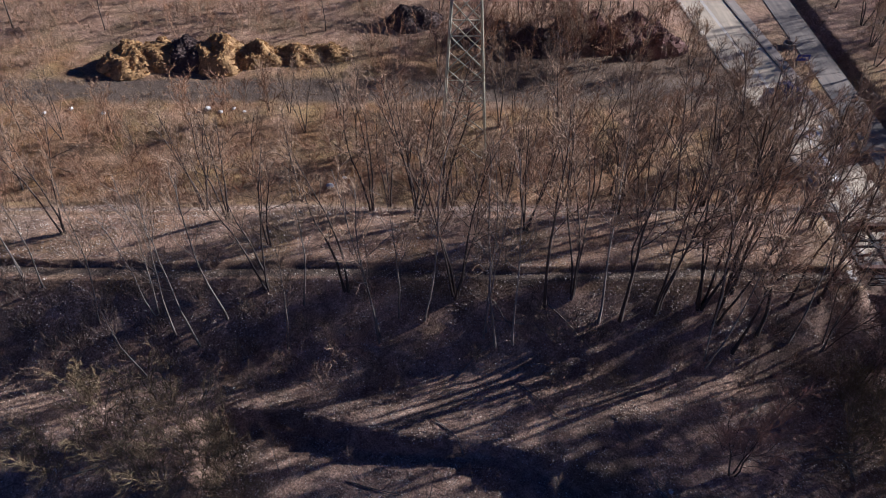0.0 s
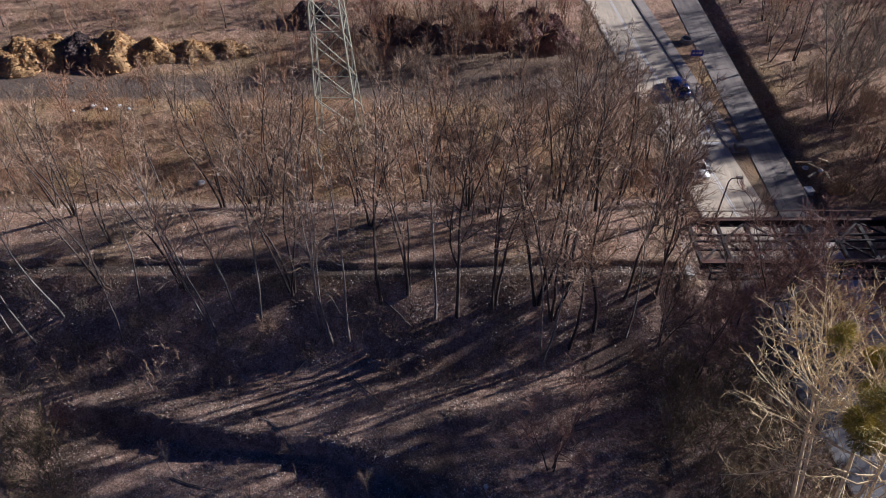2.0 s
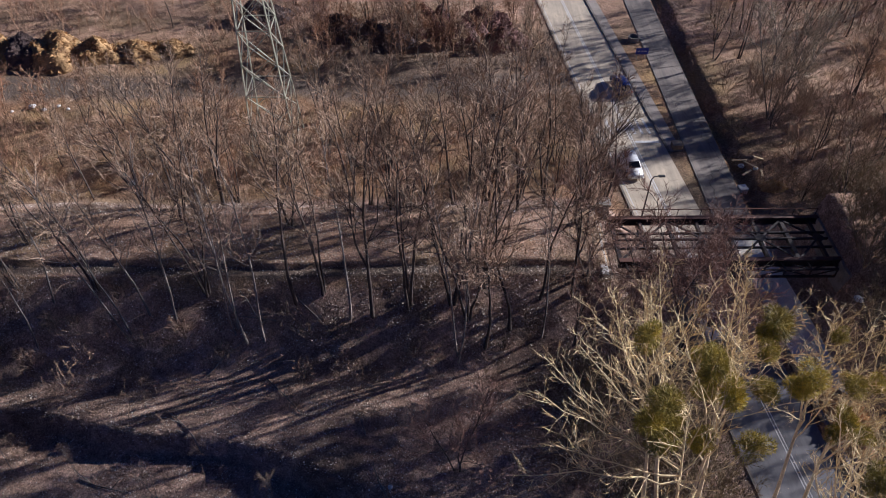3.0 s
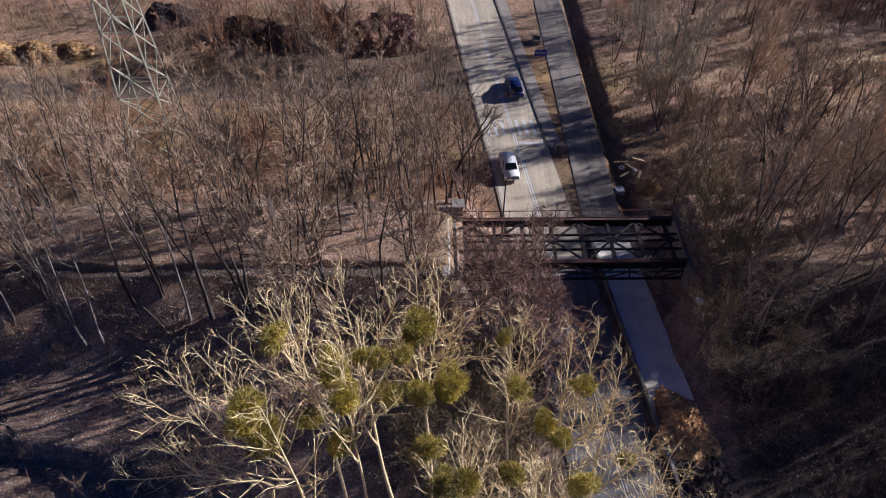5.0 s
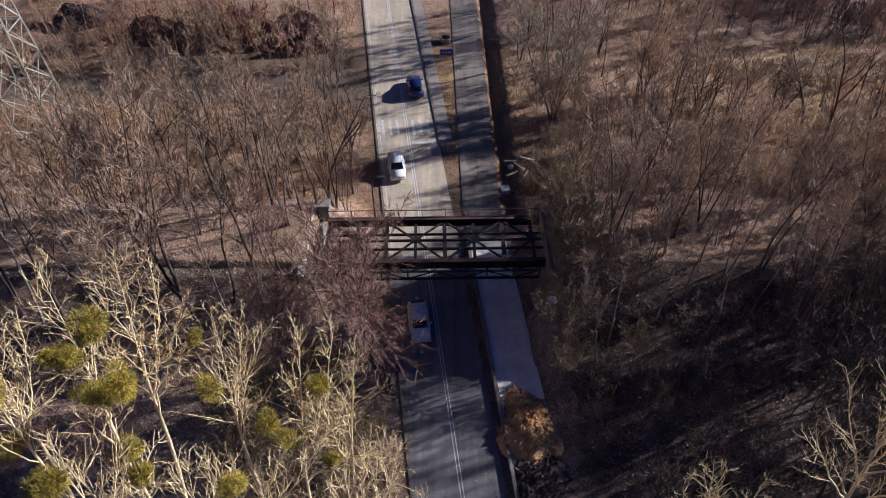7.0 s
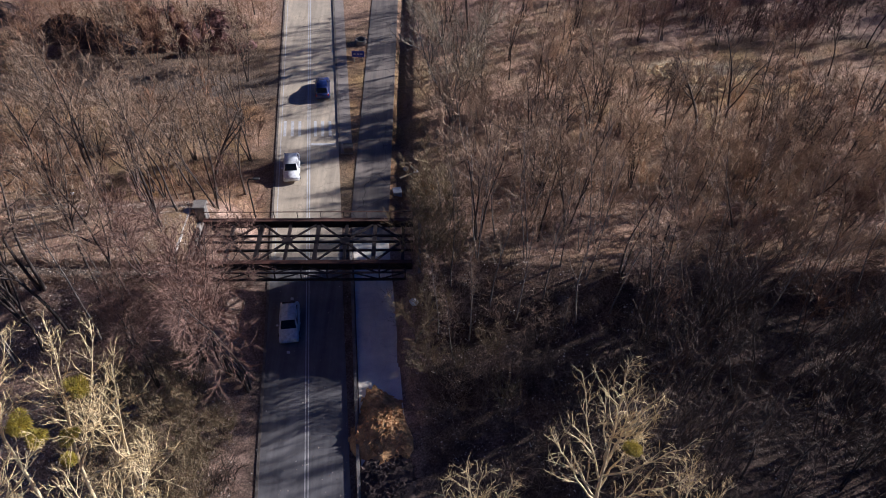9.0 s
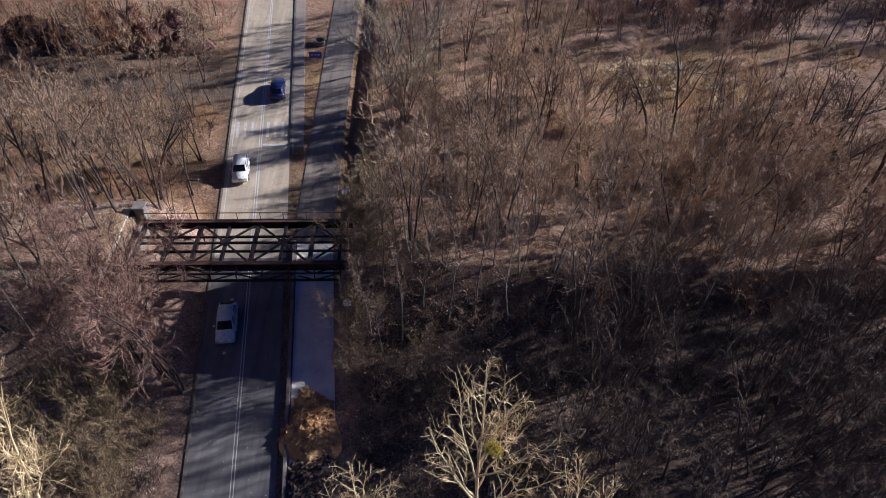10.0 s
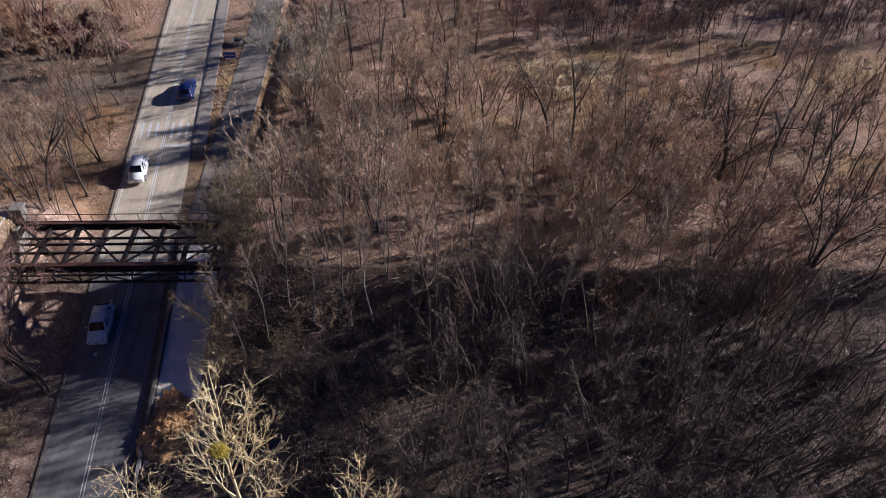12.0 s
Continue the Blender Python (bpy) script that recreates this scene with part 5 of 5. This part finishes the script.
def build_car(paint, label, x, y, turn):
    """A hatchback that faces -y when turn is 0."""
    root = tagged(new("car"), label, "car", "cars on the road")
    body = loft([ring(-2.12, 0.72, 0.34, 0.62), ring(-2.0, 0.84, 0.24, 0.76), ring(-1.1, 0.89, 0.2, 0.95), ring(0.0, 0.9, 0.2, 0.98), ring(1.4, 0.89, 0.2, 1.0), ring(1.98, 0.85, 0.26, 0.96), ring(2.1, 0.76, 0.36, 0.72)], paint, "body", root, True)
    cabin = loft([ring(-1.15, 0.74, 0.9, 0.98), ring(-0.45, 0.76, 0.9, 1.42, 0.8), ring(0.3, 0.77, 0.9, 1.5, 0.8), ring(1.3, 0.76, 0.9, 1.45, 0.8), ring(1.95, 0.7, 0.9, 1.0, 0.85)], paint, "cabin", root, True)
    obj("windscreen", [(-0.66, -1.12, 1.0), (0.66, -1.12, 1.0), (0.57, -0.5, 1.41), (-0.57, -0.5, 1.41)], [(0, 1, 2, 3)], M_GLASS, cabin)
    obj("rear_window", [(0.62, 1.9, 1.06), (-0.62, 1.9, 1.06), (-0.55, 1.38, 1.43), (0.55, 1.38, 1.43)], [(0, 1, 2, 3)], M_GLASS, cabin)
    for s in (-1, 1):
        obj("side_window", [(s * 0.785, -0.75, 1.04), (s * 0.785, 1.45, 1.04), (s * 0.66, 1.2, 1.4), (s * 0.66, -0.35, 1.4)], [(0, 1, 2, 3)], M_GLASS, cabin)
        obj("headlight", [(s * 0.78, -2.09, 0.6), (s * 0.5, -2.14, 0.6), (s * 0.5, -2.06, 0.74), (s * 0.78, -1.98, 0.74)], [(0, 1, 2, 3)], M_LAMP, body)
        obj("tail_light", [(s * 0.8, 2.06, 0.72), (s * 0.62, 2.11, 0.72), (s * 0.62, 2.05, 0.94), (s * 0.8, 2.0, 0.94)], [(0, 1, 2, 3)], M_TAIL, body)
        bm = bmesh.new()
        lo, hi = sorted((s * 0.86, s * 1.04))
        box_bm(bm, (lo, -0.75, 0.98), (hi, -0.6, 1.1), 0.02)
        part("mirror", bm, paint, body)
        for yy in (-1.32, 1.3):
            wheel = None
            for nm, r, w, m in (("tyre", 0.32, 0.21, M_TYRE), ("rim", 0.2, 0.225, M_RIM)):
                v, f = [], []
                for side in (-1, 1):
                    for k in range(18):
                        a = 2 * math.pi * k / 18
                        v.append((s * 0.8 + side * w / 2, yy + r * math.cos(a), 0.32 + r * math.sin(a)))
                f = [tuple(range(18)), tuple(range(35, 17, -1))] + [(k, (k + 1) % 18, 18 + (k + 1) % 18, 18 + k) for k in range(18)]
                wheel = obj(nm, v, f, m, wheel or root)
    root.matrix_basis = pose(x, y, 0.012, 0, 0, turn)
    return root


ALONG = math.degrees(math.atan(-ROAD_SLANT))
build_car(M_WHITE_CAR, "white hatchback on the shaded road before the bridge", 43.45, 39.6, ALONG)
build_car(M_WHITE_CAR, "white hatchback on the sunlit road behind the bridge", road_x(61) - 1.75, 61.0, ALONG)
build_car(M_BLUE_CAR, "dark blue car on the sunlit road", road_x(76.5) + 1.7, 76.5, ALONG + 180)


# ---- small things ----
def crate(x, y, w, h, material, name, label, category, turn=0.0):
    bm = bmesh.new()
    box_bm(bm, (-w / 2, -w / 2, 0), (w / 2, w / 2, h), 0.04)
    root = tagged(new(name), label, category)
    part("body", bm, material, root)
    bm = bmesh.new()
    box_bm(bm, (-w / 2 - 0.03, -w / 2 - 0.03, h + 0.002), (w / 2 + 0.03, w / 2 + 0.03, h + 0.07), 0.02)
    part("lid", bm, material, root)
    root.matrix_basis = pose(x, y, ground_z(x, y) - 0.02, 0, 0, turn)


crate(52.3, 58.0, 0.85, 0.7, M_WHITE, "white_box", "white box lying by the edge of the closed lane", "box", 10)
crate(46.7, 64.6, 1.0, 0.7, M_KERB, "concrete_block", "dark concrete block at the end of the footway", "block", 6)


def rubbish(x, y, s, seed):
    rng = random.Random(seed)
    v, f = [], []
    n, m = 9, 5
    z0 = ground_z(x, y)
    for j in range(m + 1):
        b = math.pi * j / m
        for i in range(n):
            a = 2 * math.pi * i / n
            r = s * (0.8 + 0.4 * rng.random())
            v.append((x + r * math.sin(b) * math.cos(a), y + r * math.sin(b) * math.sin(a), z0 + 0.5 * s + 0.55 * r * math.cos(b)))
    for j in range(m):
        for i in range(n):
            k = (i + 1) % n
            f.append((j * n + i, j * n + k, (j + 1) * n + k, (j + 1) * n + i))
    tagged(obj("rubbish_bag", v, f, M_WHITE, smooth=True), "crumpled pale rubbish bag lying in dry grass", "rubbish bag", "dumped rubbish")


for _i, (_x, _y, _s) in enumerate(((-28.3, 73.4, 0.45), (-26.6, 72.8, 0.3), (-25.2, 73.6, 0.25), (-30.4, 72.6, 0.22), (-23.8, 72.9, 0.22), (-40.6, 72.6, 0.28), (-44.8, 73.5, 0.3), (-47.5, 72.4, 0.25), (-12.0, 59.0, 0.4), (-10.6, 60.4, 0.25), (18.5, 57.3, 0.25), (54.4, 38.3, 0.4), (53.2, 61.6, 0.35), (54.3, 60.6, 0.3), (29.8, 22.5, 0.4), (16.5, 24.6, 0.2))):
    rubbish(_x, _y, _s, 200 + _i)


def plank(x, y, ln, turn, tilt, label):
    bm = bmesh.new()
    box_bm(bm, (-ln / 2, -0.11, 0.0), (ln / 2, 0.11, 0.06), 0.01)
    me = bpy.data.meshes.new("plank")
    bm.to_mesh(me)
    bm.free()
    me.materials.append(M_PALE_BARK)
    ob = tagged(new("plank", me), label, "plank", "dumped planks")
    ob.matrix_basis = pose(x, y, ground_z(x, y) + abs(math.sin(radians(tilt))) * ln / 2, 0, tilt, turn)


for _i, (_x, _y, _l, _t) in enumerate(((53.4, 60.2, 2.2, 40), (53.9, 61.2, 1.8, 115), (54.6, 59.6, 2.0, 70), (53.2, 62.4, 1.6, 150), (54.9, 61.9, 1.9, 20))):
    plank(_x, _y, _l, _t, 8 + 5 * _i, "pale broken plank in a rubbish pile")


def sign_board(x, y):
    root = tagged(new("road_sign"), "blue road sign board with white marks on two posts", "road sign")
    z = ground_z(x, y)
    for dx in (-0.55, 0.55):
        beam("post", (x + dx, y, z - 0.2), (x + dx, y, z + 1.5), 0.07, 0.07, M_GALV, root)
    bm = bmesh.new()
    box_bm(bm, (x - 0.8, y - 0.1, z + 0.75), (x + 0.8, y - 0.045, z + 1.6), 0.01)
    board = part("board", bm, M_BLUE_SIGN, root)
    for dx, w in ((-0.45, 0.28), (0.0, 0.22), (0.42, 0.34)):
        bm = bmesh.new()
        box_bm(bm, (x + dx - w / 2, y - 0.112, z + 1.1), (x + dx + w / 2, y - 0.104, z + 1.26))
        part("white_bar", bm, M_WHITE, board)


sign_board(46.6, 83.6)


def slim_post(x, y, h, lean, name, label):
    root = tagged(new(name), label, "post")
    z = ground_z(x, y)
    v, f = [], []
    tube(v, f, [Vector((x, y, z - 0.3)), Vector((x + lean * 0.5, y, z + h * 0.5)), Vector((x + lean, y, z + h))], [0.07, 0.06, 0.05], 7)
    obj("shaft", v, f, M_DARK_METAL, root, smooth=True)
    v, f = [], []
    tube(v, f, [Vector((x, y, z - 0.05)), Vector((x, y, z + 0.12))], [0.16, 0.14], 8)
    obj("foot", v, f, M_KERB, root)


def street_lamp(x, y, h):
    root = tagged(new("street_lamp"), "thin dark street lamp post with a flat head beside the road", "street lamp")
    z = ground_z(x, y)
    v, f = [], []
    tube(v, f, [Vector((x, y, z - 0.3)), Vector((x, y, z + h * 0.5)), Vector((x, y, z + h - 0.4)), Vector((x + 0.15, y, z + h)), Vector((x + 0.7, y, z + h + 0.1))], [0.09, 0.075, 0.06, 0.05, 0.045], 8)
    obj("post", v, f, M_DARK_METAL, root, smooth=True)
    bm = bmesh.new()
    box_bm(bm, (x + 0.55, y - 0.16, z + h + 0.03), (x + 1.15, y + 0.16, z + h + 0.16), 0.04)
    part("lamp_head", bm, M_DARK_METAL, root)
    v, f = [], []
    tube(v, f, [Vector((x, y, z - 0.05)), Vector((x, y, z + 0.5))], [0.14, 0.12], 8)
    obj("base_sleeve", v, f, M_KERB, root)


street_lamp(39.3, 50.0, 8.0)
slim_post(34.9, 74.0, 2.0, -0.5, "leaning_post", "leaning pale post on the verge")


def tyre_stack(x, y):
    root = tagged(new("concrete_ring"), "grey concrete well ring lying on the verge", "concrete ring")
    z = ground_z(x, y)
    v, f = [], []
    n = 20
    for r, h in ((0.75, 0), (0.75, 0.6), (0.58, 0.6), (0.58, 0.05)):
        v += [(x + r * math.cos(2 * math.pi * k / n), y + r * math.sin(2 * math.pi * k / n), z + h) for k in range(n)]
    for j in range(3):
        f += [(j * n + k, j * n + (k + 1) % n, (j + 1) * n + (k + 1) % n, (j + 1) * n + k) for k in range(n)]
    obj("wall", v, f, M_STONE, root)
    obj("floor_slab", v[3 * n:], [tuple(range(n))], M_KERB, root)


tyre_stack(46.6, 88.4)

for _k in (grove, slim, saplings, shrubs, hazels, red_trees, broad, mistle, forked, clump, wands, dark_grove, dark_shrubs, tall_red, willow):
    for _u, _o in zip(_k.used, list(_k.models)):
        if not _u:
            for _c in list(_o.children_recursive) + [_o]:
                bpy.data.objects.remove(_c)
